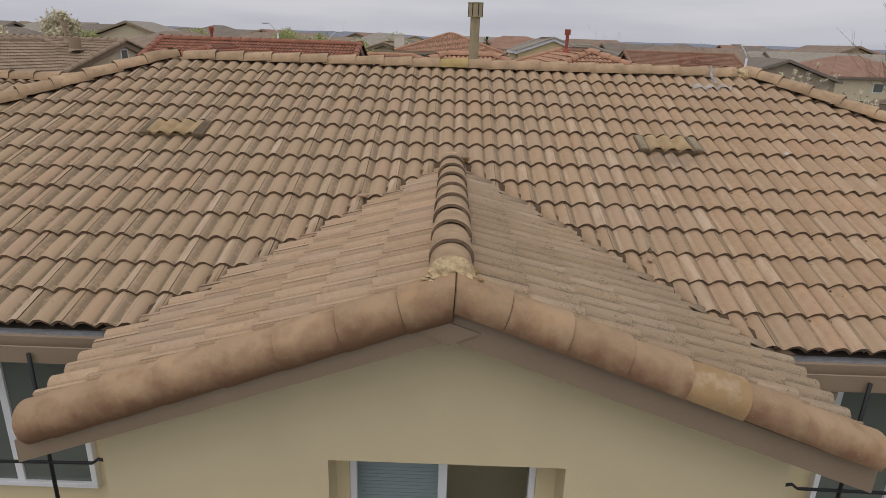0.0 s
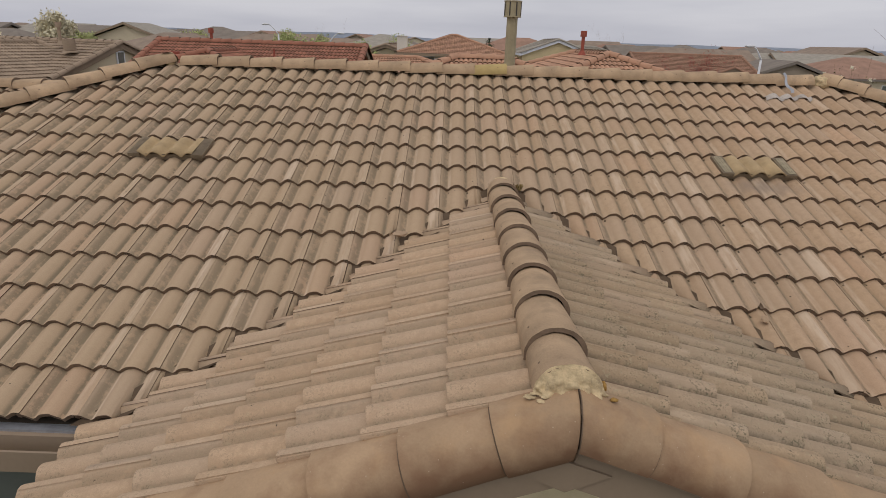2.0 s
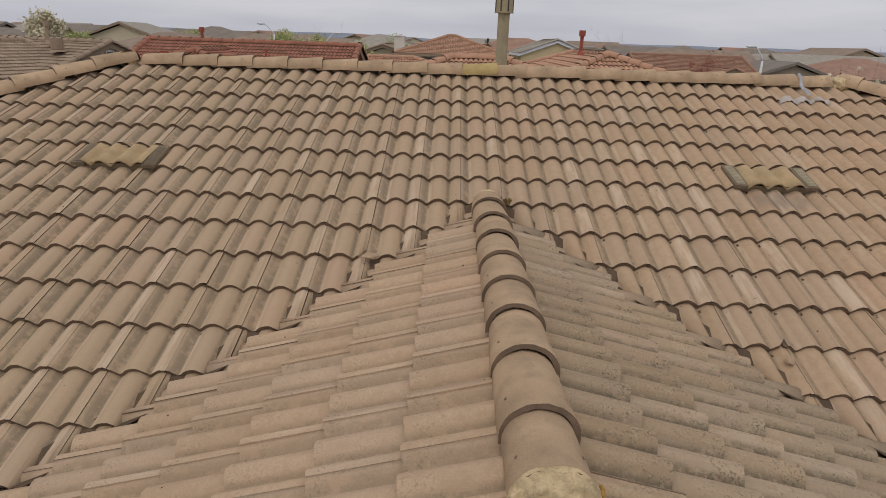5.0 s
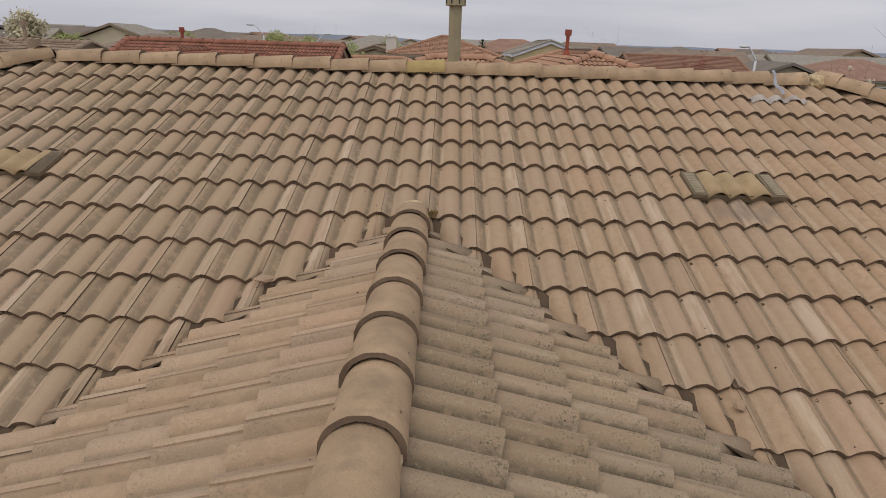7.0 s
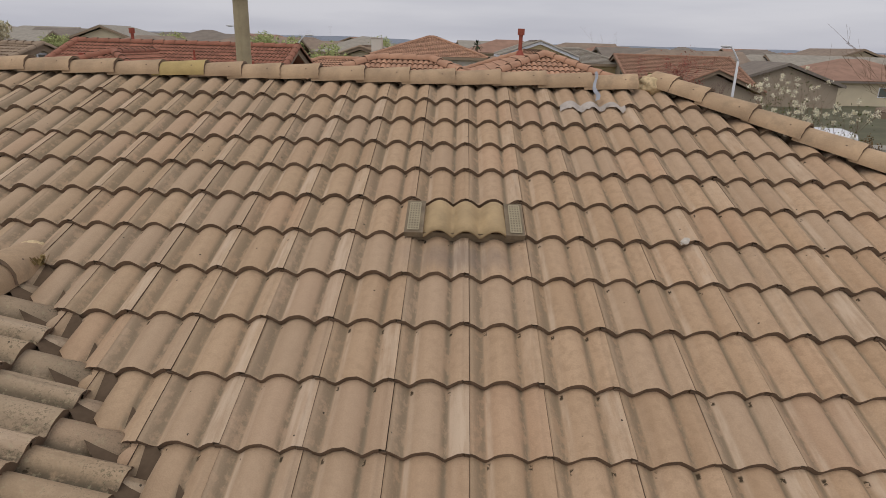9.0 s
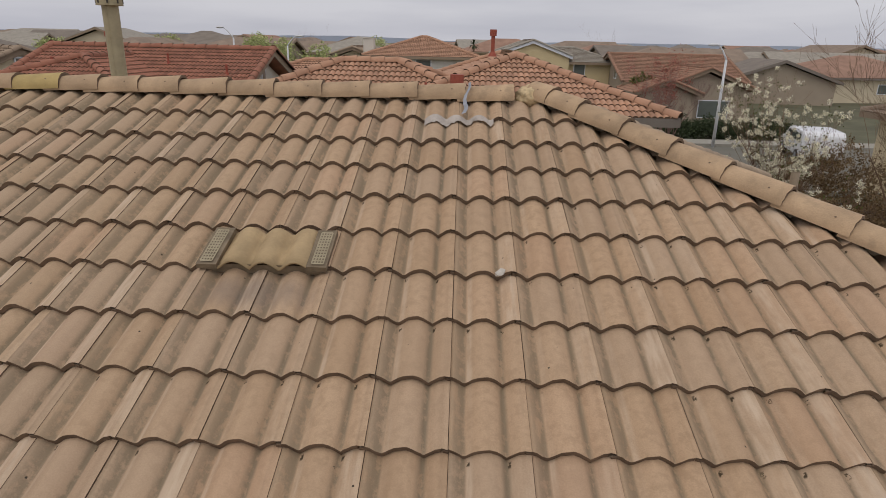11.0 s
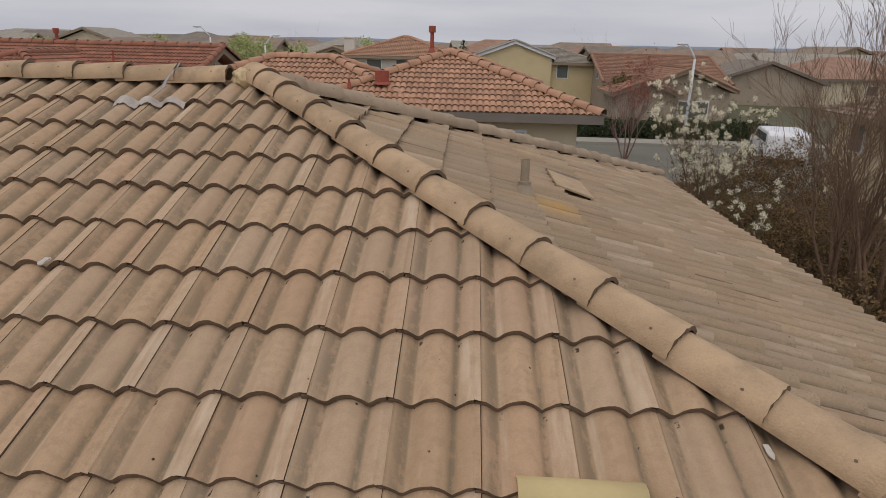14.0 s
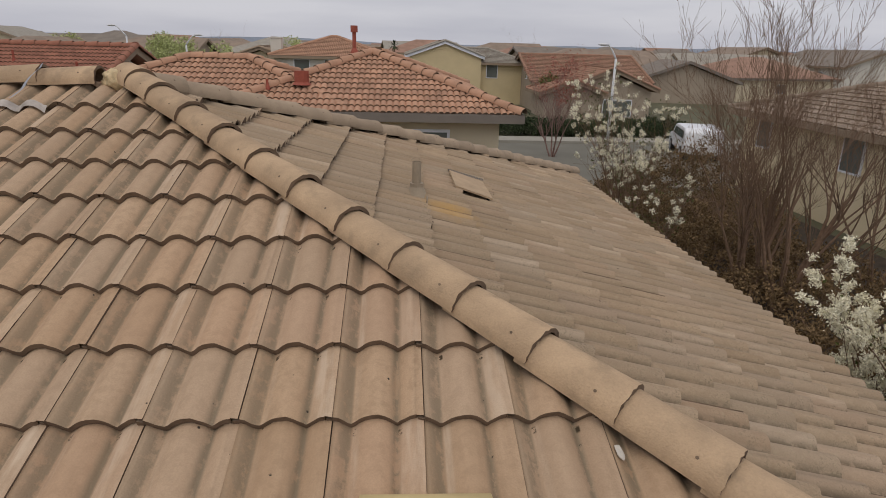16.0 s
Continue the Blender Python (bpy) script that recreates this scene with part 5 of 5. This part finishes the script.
# houses of the next streets that stand out against the sky
for x, y, w, d, ridge, turn, ends, mat, wall in (
        (-55.6, 91, 15, 13, 0.95, 8, "gg", FAR_GREY, GREYWALL), (-41.5, 99, 13.5, 12, 0.85, 0, "gg", FAR_GREY, PALEWALL), (-49.5, 121, 15, 13, 1.6, 0, "hh", FAR_GREY, CREAM),
        (-66, 76, 15, 12, 0.85, -12, "hg", FAR_GREY, GREYWALL), (-31, 112, 16, 13, 0.7, 0, "hh", FAR_GREY, CREAM), (-20.5, 84, 14, 11, 0.25, -6, "hg", FAR_BROWN, CREAM),
        (26, 86, 16, 12, 0.55, 6, "gh", FAR_GREY, GREYWALL), (37, 78, 14, 12, 0.15, -10, "hh", PALE_TILE, CREAM), (33, 66, 13, 11, -0.5, 80, "gg", FAR_GREY, GREYWALL), (44, 70, 15, 12, 0.0, 10, "hh", FAR_RUST, CREAM)):
    hip_house("skyline_house", "weathered brown-grey tile roofed house on the next street", x, y, w, d, ridge, ridge - d / 2 * 0.36, turn, mat, wall, ends, tiles=False, group="skyline houses", windows=[(0.0, -d / 2 + 0.5, ridge - d * 0.18 - 1.2, 1.2, 0.9, "-y")], trim=GREYTRIM)


def far_houses():
    """The streets of houses out to the skyline."""
    rng = random.Random(21)
    tiles = (FAR_GREY, FAR_BROWN, FAR_RUST, PALE_TILE, FAR_RUST)
    names = ("grey", "brown", "reddish brown", "pale grey", "reddish brown")
    walls = (CREAM, GREYWALL, PALEWALL)
    for row, (y, lo, hi) in enumerate(((64, -90, -30), (76, -84, 98), (98, -108, 125), (128, -140, 160), (170, -185, 210), (230, -250, 280))):
        x = lo + rng.uniform(0, 6)
        while x < hi:
            k = rng.choices(range(5), (5, 4, 2, 2, 1))[0]
            w, d = rng.uniform(12, 17), rng.uniform(9, 12)
            ridge = rng.uniform(-0.1, 1.15) + y * 0.002
            if not (row == 0 and -12 < x < 14):
                wall = walls[rng.randrange(3)]
                hh = hip_house("distant_house", names[k] + " tile roofed stucco house in the distance", x, y + rng.uniform(-4, 4), w, d, ridge, ridge - d / 2 * 0.36, rng.choice((0, 90, 0, -90)) + rng.uniform(-8, 8), tiles[k], wall, rng.choice(("hh", "hg", "gh", "gg")), tiles=False, group="distant houses", windows=[(dx, -d / 2 + 0.5, ridge - d / 2 * 0.36 - 1.2, 1.2, 0.9, "-y") for dx in (-w / 4, w / 5)])
            x += w + rng.uniform(1.0, 4.5)


far_houses()


def chimney(at, w, z0, z1, mat, label):
    g = empty("chimney", label, "chimney")
    part("shaft", box(at[0] - w / 2, at[0] + w / 2, at[1] - w / 2, at[1] + w / 2, z0, z1, 0.01), mat, g)
    part("chimney_cap", box(at[0] - w / 2 - 0.05, at[0] + w / 2 + 0.05, at[1] - w / 2 - 0.05, at[1] + w / 2 + 0.05, z1, z1 + 0.08, 0.01), mat, g)


chimney((-8.1, 52.0), 0.9, -1.0, 0.58, PALEWALL, "white stucco chimney stack beside a hip roof")


def roof_pipe(x, y, z0, z1, r, mat, label, cap=True):
    g = empty("roof_pipe", label, "roof pipe", "roof pipes")
    m = Matrix.Translation((x, y, 0))
    part("pipe", cylinder(r, r, z0, z1, m, 14), mat, g)
    if cap:
        part("pipe_cap", cylinder(r * 1.8, r * 1.8, z1 - r * 2.2, z1 + r, m, 14), mat, g)
    part("flashing_cone", cylinder(r * 2.4, r * 1.1, z0, z0 + 0.15, m, 14), mat, g)


roof_pipe(0.97, 15.72, 0.0, 0.74, 0.06, RED_PAINT, "red painted flue pipe on a terracotta roof")
roof_pipe(-0.1, 12.0, -0.74, -0.5, 0.1, RED_PAINT, "orange roof vent with a round hood on a terracotta roof")
roof_pipe(-0.9, 11.72, -0.85, -0.6, 0.03, RED_PAINT, "thin red vent pipe on a terracotta roof", False)
roof_pipe(-13.7, 20.2, -0.1, 0.46, 0.06, RED_PAINT, "dark red flue pipe on a red roof")
roof_pipe(-10.6, 18.4, -0.6, -0.2, 0.035, RED_PAINT, "thin red vent pipe on a red roof", False)
roof_pipe(-14.0, 17.2, -1.0, -0.45, 0.08, RED_PAINT, "red roof vent on a red roof")
roof_pipe(-8.2, 17.6, -0.9, -0.5, 0.04, RED_PAINT, "small red vent pipe on a red roof", False)
roof_pipe(-20.9, 21.5, -0.35, 0.5, 0.07, BROWN_TILE, "brown flue pipe on a brown tile roof")
roof_pipe(-20.0, 20.6, -0.65, -0.25, 0.14, BROWN_TILE, "brown roof vent on a brown tile roof")


# ---- street furniture ----
def street_lamp(x, y, top, label, reach=(-1.0, 0.2)):
    g = empty("street_lamp", label, "street lamp", "street lamps")
    part("pole", tube([(x, y, GROUND), (x, y, top - 0.35)], [0.09, 0.06], 12), POLE, g)
    bend = [(x + reach[0] * t, y + reach[1] * t, top - 0.35 + 0.75 * math.sin(t * 1.35)) for t in (0, 0.2, 0.45, 0.75, 1.0)]
    part("arm", tube(bend, [0.055, 0.05, 0.042, 0.036, 0.034], 10), POLE, g)
    hx, hy, hz = bend[-1]
    bm = bmesh.new()
    bmesh.ops.create_icosphere(bm, subdivisions=2, radius=1, matrix=Matrix.Translation((hx - 0.2 * (1 if reach[0] < 0 else -1), hy, hz)) @ Matrix.Diagonal((0.32, 0.13, 0.08, 1)))
    part("lamp_head", bm, POLE, g)


street_lamp(13.9, 29.7, 0.2, "white street lamp on a tall tapered pole by the kerb", (-0.5, 0.1))
street_lamp(-17.2, 44.0, 0.75, "slim street lamp with a curved arm in the distance", (-0.8, 0.1))
street_lamp(-13.4, 45.0, 0.25, "short pale street lamp in the distance", (0.7, 0.1))


def car(x, y, turn, label):
    """A parked white van: body, glass, wheels."""
    g = empty("van", label, "van")
    g.matrix_world = pose(x, y, GROUND + 0.06, 0, 0, turn)
    side = [(-2.3, 0.35), (2.3, 0.35), (2.35, 0.8), (2.1, 0.95), (1.45, 1.02), (0.75, 1.5), (0.3, 1.58), (-2.0, 1.58), (-2.25, 1.4), (-2.35, 0.7)]
    bm = prism(side, -0.9, 0.9)
    bmesh.ops.bevel(bm, geom=bm.edges[:], offset=0.09, segments=2, affect="EDGES", profile=0.5)
    part("body", bm, CAR_WHITE, g)
    for sy in (-1, 1):
        part("side_glass", prism([(-1.9, 1.05), (0.95, 1.05), (0.55, 1.42), (-1.9, 1.42)], sy * 0.9 - 0.012, sy * 0.9 + 0.012), GLASS, g)
        for wx in (-1.45, 1.45):
            w = empty("wheel", "", "")
            w.parent = g
            m = Matrix.Translation((wx, sy * 0.82, 0.33)) @ Matrix.Rotation(radians(90), 4, "X")
            part("tyre", cylinder(0.33, 0.33, -0.11, 0.11, m, 20), BLACK_IRON, w)
            part("rim", cylinder(0.2, 0.2, -0.12, 0.12, m, 16), GREY_METAL, w)
    part("windscreen", prism([(0.86, 1.43), (1.42, 1.06), (1.4, 1.03), (0.84, 1.4)], -0.72, 0.72), GLASS, g)


car(17.4, 26.6, 75, "white van parked on the street behind blossoming trees")


# ---- trees ----
def branches(rng, base, height, stems, spread, levels, r0, twist=0.42, kids=(3, 5), shrink=0.62, up=0.35, fan=1.0):
    """Limbs and twigs as point lists with radii, and the places of the twig ends."""
    limbs, ends = [], []

    def grow(p, d, length, r, level):
        pts, radii = [p], [r]
        n = 4 if level else 6
        for i in range(n):
            d = (d + Vector((rng.uniform(-1, 1), rng.uniform(-1, 1), rng.uniform(-0.3, 0.6) * up)) * twist * 0.35).normalized()
            p = p + d * length / n
            pts.append(p)
            radii.append(max(r * (1 - 0.75 * (i + 1) / n), 0.0025))
        limbs.append((level, pts, radii))
        if level >= levels - 1:
            ends.append((p, d))
            ends.append((pts[-2], d))
            return
        for k in range(rng.randint(*kids)):
            j = rng.randint(2 if level == 0 else 1, n)
            a = rng.uniform(0, 6.283)
            side = d.cross(Vector((math.cos(a), math.sin(a), 0.3))).normalized()
            e = (d * 0.9 + side * rng.uniform(0.3, 0.62) + Vector((0, 0, up * 0.6))).normalized()
            grow(pts[j], e, length * shrink * rng.uniform(0.7, 1.1), max(radii[j] * 0.7, 0.003), level + 1)

    for k in range(stems):
        a = 6.283 * k / stems + rng.uniform(-0.4, 0.4)
        d = Vector((math.cos(a) * spread, math.sin(a) * spread, 1)).normalized()
        grow(Vector(base) + Vector((math.cos(a), math.sin(a), 0)) * 0.08 * fan, d, height * rng.uniform(0.55, 0.75), r0 * rng.uniform(0.7, 1.1), 0)
    return limbs, ends


def limb_mesh(name, limbs, mat, parent, sides=(7, 5, 4, 3, 3)):
    vs, fs = [], []
    for level, pts, radii in limbs:
        n = sides[min(level, len(sides) - 1)]
        base = len(vs)
        for i, (p, r) in enumerate(zip(pts, radii)):
            d = (pts[min(i + 1, len(pts) - 1)] - pts[max(i - 1, 0)]).normalized()
            a = d.cross(Vector((0.31, 0.74, 0.59))).normalized()
            b = d.cross(a)
            vs += [p + (a * math.cos(6.2832 * k / n) + b * math.sin(6.2832 * k / n)) * r for k in range(n)]
        for i in range(len(pts) - 1):
            for k in range(n):
                fs.append((base + i * n + k, base + i * n + (k + 1) % n, base + (i + 1) * n + (k + 1) % n, base + (i + 1) * n + k))
    ob = new(name, mesh_of(name, vs, fs, mat, True))
    ob.parent = parent
    return ob


def leaf_cloud(name, places, rng, mat, parent, per=6, size=0.03, spread=0.08):
    """Small four-cornered leaves or petals round each place."""
    vs, fs = [], []
    for p in places:
        c = Vector(p)
        for k in range(per):
            q = c + Vector((rng.gauss(0, 1), rng.gauss(0, 1), rng.gauss(0, 1))) * spread
            a = Vector((rng.uniform(-1, 1), rng.uniform(-1, 1), rng.uniform(-1, 1))).normalized()
            b = a.cross(Vector((rng.uniform(-1, 1), rng.uniform(-1, 1), rng.uniform(-1, 1)))).normalized()
            s = size * rng.uniform(0.6, 1.3)
            n = a.cross(b) * s * 0.35
            base = len(vs)
            vs += [q - a * s, q - b * s * 0.6 + n, q + a * s, q + b * s * 0.6 + n]
            fs.append((base, base + 1, base + 2, base + 3))
    ob = new(name, mesh_of(name, vs, fs, mat))
    ob.parent = parent
    return tagged(ob, kind="stuff")


def bare_tree(x, y, height, stems, spread, seed, label, levels=5, r0=0.05, mat=None, kids=(3, 5), buds=0):
    rng = random.Random(seed)
    t = empty("bare_tree", label, "tree")
    limbs, ends = branches(rng, (x, y, GROUND), height, stems, spread, levels, r0, kids=kids, up=0.5)
    limb_mesh("trunk", [l for l in limbs if l[0] == 0], mat or BARK, t)
    limb_mesh("crown", [l for l in limbs if l[0] > 0], mat or BARK, t)
    if buds:
        leaf_cloud("red_foliage", [p for p, d in ends], rng, RED_LEAF, t, buds, 0.05, 0.12)
    return t


def blossom_tree(x, y, height, stems, spread, seed, label, levels=4, density=1.0, leaves=1.0):
    rng = random.Random(seed)
    t = empty("blossom_tree", label, "tree", "blossom trees")
    limbs, ends = branches(rng, (x, y, GROUND), height, stems, spread, levels, 0.045, kids=(3, 5), up=0.6)
    limb_mesh("trunk", [l for l in limbs if l[0] == 0], BARK, t)
    limb_mesh("branch", [l for l in limbs if l[0] > 0], BARK, t)
    spots = [p for p, d in ends if rng.random() < 0.4 * density] + [l[1][rng.randint(1, len(l[1]) - 1)] for l in limbs if l[0] >= 1 and rng.random() < 0.4 * density]
    leaf_cloud("blossom", spots, rng, BLOSSOM, t, 46, 0.019, 0.03)
    if leaves:
        leaf_cloud("leaf", [l[1][rng.randint(1, len(l[1]) - 1)] for l in limbs if l[0] >= 1 and rng.random() < 0.35 * leaves], rng, YOUNG_LEAF, t, 4, 0.03, 0.08)
    return t


def green_tree(x, y, height, radius, seed, label, mat, name="tree", per=9, n=300, size=0.1):
    rng = random.Random(seed)
    t = empty(name, label, "tree")
    limbs, ends = branches(rng, (x, y, GROUND), height * 0.8, 3, 0.3, 3, 0.1, kids=(3, 4))
    limb_mesh("trunk", [l for l in limbs if l[0] == 0], BARK, t)
    limb_mesh("branch", [l for l in limbs if l[0] > 0], BARK, t)
    places = []
    lobes = [Vector((x + rng.uniform(-0.6, 0.6) * radius, y + rng.uniform(-0.6, 0.6) * radius, GROUND + height * rng.uniform(0.5, 0.85))) for _ in range(9)]
    for k in range(n):
        c = rng.choice(lobes)
        d = Vector((rng.gauss(0, 1), rng.gauss(0, 1), rng.gauss(0, 1))).normalized()
        places.append(c + d * radius * 0.5 * rng.random() ** 0.4)
    leaf_cloud("crown", places, rng, mat, t, per, size, size * 1.3)
    return t


def shrub(x, y, r, h, seed, label, mat, n=160, per=8, size=0.05, twigs=True, base=0.0):
    rng = random.Random(seed)
    t = empty("shrub", label, "shrub", "shrubs")
    if twigs:
        limbs, ends = branches(rng, (x, y, GROUND), h * 1.1, 7, 0.9, 3, 0.018, kids=(3, 4), fan=r * 3)
        limb_mesh("branchwork", limbs, BARK, t)
    places = []
    for k in range(n):
        a, q = rng.uniform(0, 6.283), rng.random() ** 0.5
        hh = h * (1 - 0.55 * q * q) * (0.75 + 0.35 * noise.noise((x + math.cos(a) * q * 2, y + math.sin(a) * q * 2, seed)))
        places.append((x + math.cos(a) * q * r, y + math.sin(a) * q * r, GROUND + base + hh * (0.15 + 0.85 * rng.random() ** 0.5)))
    leaf_cloud("foliage", places, rng, mat, t, per, size, size * 1.6)
    return t


blossom_tree(8.1, 11.0, 3.95, 7, 0.16, 31, "young pear tree in white blossom with sparse leaves", 4, 0.5)
blossom_tree(8.05, 8.8, 2.0, 5, 0.36, 12, "low pear tree in white blossom", 4, 0.18)
blossom_tree(8.4, 1.9, 2.55, 6, 0.2, 13, "bushy pear tree thick with white blossom", 4, 1.5, 0.4)
bare_tree(10.05, 6.9, 4.9, 8, 0.33, 11, "leafless many-stemmed tree with fine brown twigs", 5, 0.055, kids=(3, 4))
bare_tree(9.75, 7.6, 4.7, 9, 0.24, 22, "leafless many-stemmed tree with fine brown twigs", 5, 0.052, kids=(3, 5))
bare_tree(12.6, 7.6, 4.7, 5, 0.3, 19, "leafless brown tree beside a beige wall", 5, 0.04, kids=(3, 4))
bare_tree(9.8, 25.6, 3.7, 4, 0.42, 16, "small leafless street tree with reddish twigs", 5, 0.05, RED_BARK)
bare_tree(12.4, 35.5, 4.3, 4, 0.35, 20, "ornamental plum tree with thin red leaves", 4, 0.04, RED_BARK, buds=4)
for i, (sx, sy, sr, sh) in enumerate(((7.3, 4.9, 1.1, 1.5), (8.6, 3.6, 1.3, 1.5), (9.8, 6.6, 1.4, 1.5), (7.4, 7.6, 1.0, 1.4), (10.6, 3.6, 1.4, 1.4), (8.2, 12.6, 1.2, 1.6), (10.3, 12.6, 1.6, 1.5), (11.6, 8.2, 1.5, 1.4), (9.6, 9.6, 1.5, 1.5), (11.2, 10.6, 1.5, 1.5), (12.6, 13.2, 1.6, 1.5), (7.0, 9.6, 0.9, 1.4), (12.4, 5.4, 1.5, 1.2), (7.6, 0.6, 1.0, 1.2), (9.8, 14.8, 1.3, 2.1), (11.4, 15.4, 1.6, 3.0), (13.2, 16.0, 1.7, 3.1), (8.6, 14.2, 0.9, 1.7))):
    shrub(sx, sy, sr, sh, 30 + i, "dense brown and olive undergrowth beside the house", UNDERGROWTH, 480, 11, 0.038)
for i, hx in enumerate((9.0, 10.5, 12.0, 13.5, 15.0, 16.5, 18.0, 19.5)):
    shrub(hx, 34.0, 1.1, 1.4, 50 + i, "clipped dark green hedge bush behind the pavement", HEDGE, 260, 8, 0.08, False)
green_tree(-21.5, 62.0, 5.7, 2.6, 60, "tree in fresh light green leaf", SPRING_LEAF)
green_tree(-15.5, 50.0, 5.2, 2.2, 61, "tree in fresh light green leaf", SPRING_LEAF)
green_tree(-45.5, 66.0, 5.6, 2.2, 62, "tree in fresh light green leaf", SPRING_LEAF)
green_tree(-33.5, 70.0, 5.6, 1.9, 63, "tree in fresh light green leaf", SPRING_LEAF)
green_tree(-12.0, 45.0, 4.7, 2.4, 64, "tree in fresh light green leaf", SPRING_LEAF)
green_tree(-9.5, 72.0, 5.5, 2.4, 65, "tree in fresh light green leaf", SPRING_LEAF)
green_tree(14.6, 47.0, 3.6, 0.9, 66, "small olive evergreen beside a house", YOUNG_LEAF, n=90, per=6, size=0.13)
green_tree(-27.6, 26.5, 5.7, 1.0, 68, "pale blossoming tree behind a brown roof", PALE_BLOSSOM)
green_tree(-24.8, 27.5, 7.3, 1.0, 69, "pale blossoming tree behind a brown roof", PALE_BLOSSOM)
bare_tree(22.0, 95.0, 6.4, 4, 0.35, 70, "leafless tree on the skyline", 4, 0.06)
bare_tree(-22.0, 90.0, 6.6, 4, 0.4, 71, "leafless tree on the skyline", 4, 0.07)


def palm(x, y, height, seed):
    rng = random.Random(seed)
    t = empty("palm_tree", "small fan palm against the sky", "palm")
    part("trunk", tube([(x, y, GROUND), (x, y, GROUND + height)], [0.16, 0.13], 8), BARK, t)
    bm = bmesh.new()
    for k in range(34):
        a, e = rng.uniform(0, 6.283), rng.uniform(-0.6, 1.2)
        d = Vector((math.cos(a) * math.cos(e), math.sin(a) * math.cos(e), math.sin(e)))
        side = d.cross(Vector((0, 0, 1))).normalized() * 0.09
        p = Vector((x, y, GROUND + height))
        q, r = p + d * 0.6, p + d * 1.15 - Vector((0, 0, 0.25))
        v = [bm.verts.new(c) for c in (p - side * 0.2, p + side * 0.2, q + side, q - side, r)]
        bm.faces.new((v[0], v[1], v[2], v[3]))
        bm.faces.new((v[3], v[2], v[4]))
    part("crown", bm, HEDGE, t)


palm(1.6, 84.0, 5.0, 5)


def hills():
    """The far hills along the horizon, the pale blue haze of distance put into their colour."""
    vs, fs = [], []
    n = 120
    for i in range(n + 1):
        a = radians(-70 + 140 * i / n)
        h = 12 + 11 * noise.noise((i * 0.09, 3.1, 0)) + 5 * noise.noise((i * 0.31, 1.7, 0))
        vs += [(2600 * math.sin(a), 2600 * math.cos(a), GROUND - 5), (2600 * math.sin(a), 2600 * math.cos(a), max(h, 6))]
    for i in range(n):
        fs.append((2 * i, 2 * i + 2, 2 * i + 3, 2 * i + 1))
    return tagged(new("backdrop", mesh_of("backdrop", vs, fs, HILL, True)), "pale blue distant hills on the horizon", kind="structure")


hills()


# ---- the roof's tiles ----
front = Slope((0, 0.02 * C, 0.02 * S), (1, 0, 0), (0, C, S))
lay(front, [(0, 1, 0.0), (0, -1, 14 * TE), (1, C, HIP_R), (-1, C, HIP_L)], roof_front, TILE, TILE_FAR,
    near=lambda p: p.y < -1.3 and -5.6 < p.x < 3.0, chips={(-6, -11): [(1, -0.8, TW - 0.045)], (-14, -9): [(1, -0.7, TW - 0.05)]}, hole=lambda u: [(-1, -C, 0.075 - GY - GX)] if u > GX else [(1, -C, GX - GY + 0.075)])
G_RUN = 7.36 * TE * C             # the gable's tiles start a little short of its eave boards
g_r = Slope((GX + G_RUN, RAKE_Y, GZ - G_RUN * SL), (0, 1, 0), (-C, 0, S))
lay(g_r, [(0, -1, 0), (0, 1, G_RUN / C), (-1, 0, -0.045), (1, -C, GY + 0.042 - RAKE_Y - G_RUN)], gable_right, TILE_RIGHT, TILE_FAR, wob=0.8, shift=0.66 * TW, lip=0.043, gap=0.001, tall=1.2)
g_l = Slope((GX - G_RUN, RAKE_Y, GZ - G_RUN * SL), (0, -1, 0), (C, 0, S))
lay(g_l, [(0, -1, 0), (0, 1, G_RUN / C), (1, 0, -0.045), (-1, -C, GY + 0.042 - RAKE_Y - G_RUN)], gable_left, TILE_LEFT, TILE_FAR, wob=0.8, shift=-0.17 * TW, lip=0.034, gap=0.0, tall=1.1)
slant = (BACK_Y - RIDGE_Y) / (RIGHT_S - apex_r[0])       # plan slope of the rear hips
lay(Slope((RIGHT_S, 0, ez_s), (0, 1, 0), (-C, 0, S)), [(0, -1, 0), (-1, C, EAVE_S), (1, slant * C, BACK_Y)], roof_right, TILE_SIDE, TILE_FAR, near=lambda p: p.y > -3.6, wob=1.6, lip=0.042, gap=0.0015, tall=1.3)
lay(Slope((LEFT_S, 0, ez_s), (0, -1, 0), (C, 0, S)), [(0, -1, 0), (1, C, EAVE_S), (-1, slant * C, BACK_Y)], roof_left, TILE, TILE_FAR, near=no)
pitch_b = math.atan2(apex_r[2] - ez_s, BACK_Y - RIDGE_Y)
cb, sb = math.cos(pitch_b), math.sin(pitch_b)
lay(Slope((0, BACK_Y, ez_s), (-1, 0, 0), (0, -cb, sb)), [(0, -1, 0), (0, 1, (BACK_Y - RIDGE_Y) / cb), (1, cb / slant, -LEFT_S), (-1, cb / slant, RIGHT_S)], roof_back, TILE, TILE_FAR, near=no)

lay(Slope((-7.25, WY - 3.3, WZ - 3.3 * SL), (1, 0, 0), (0, C, S)), [(0, -1, 0), (0, 1, 3.3 / C), (1, 0, 0.2), (-1, 0, 9.6)], wing_front, TILE, TILE_FAR, near=no)
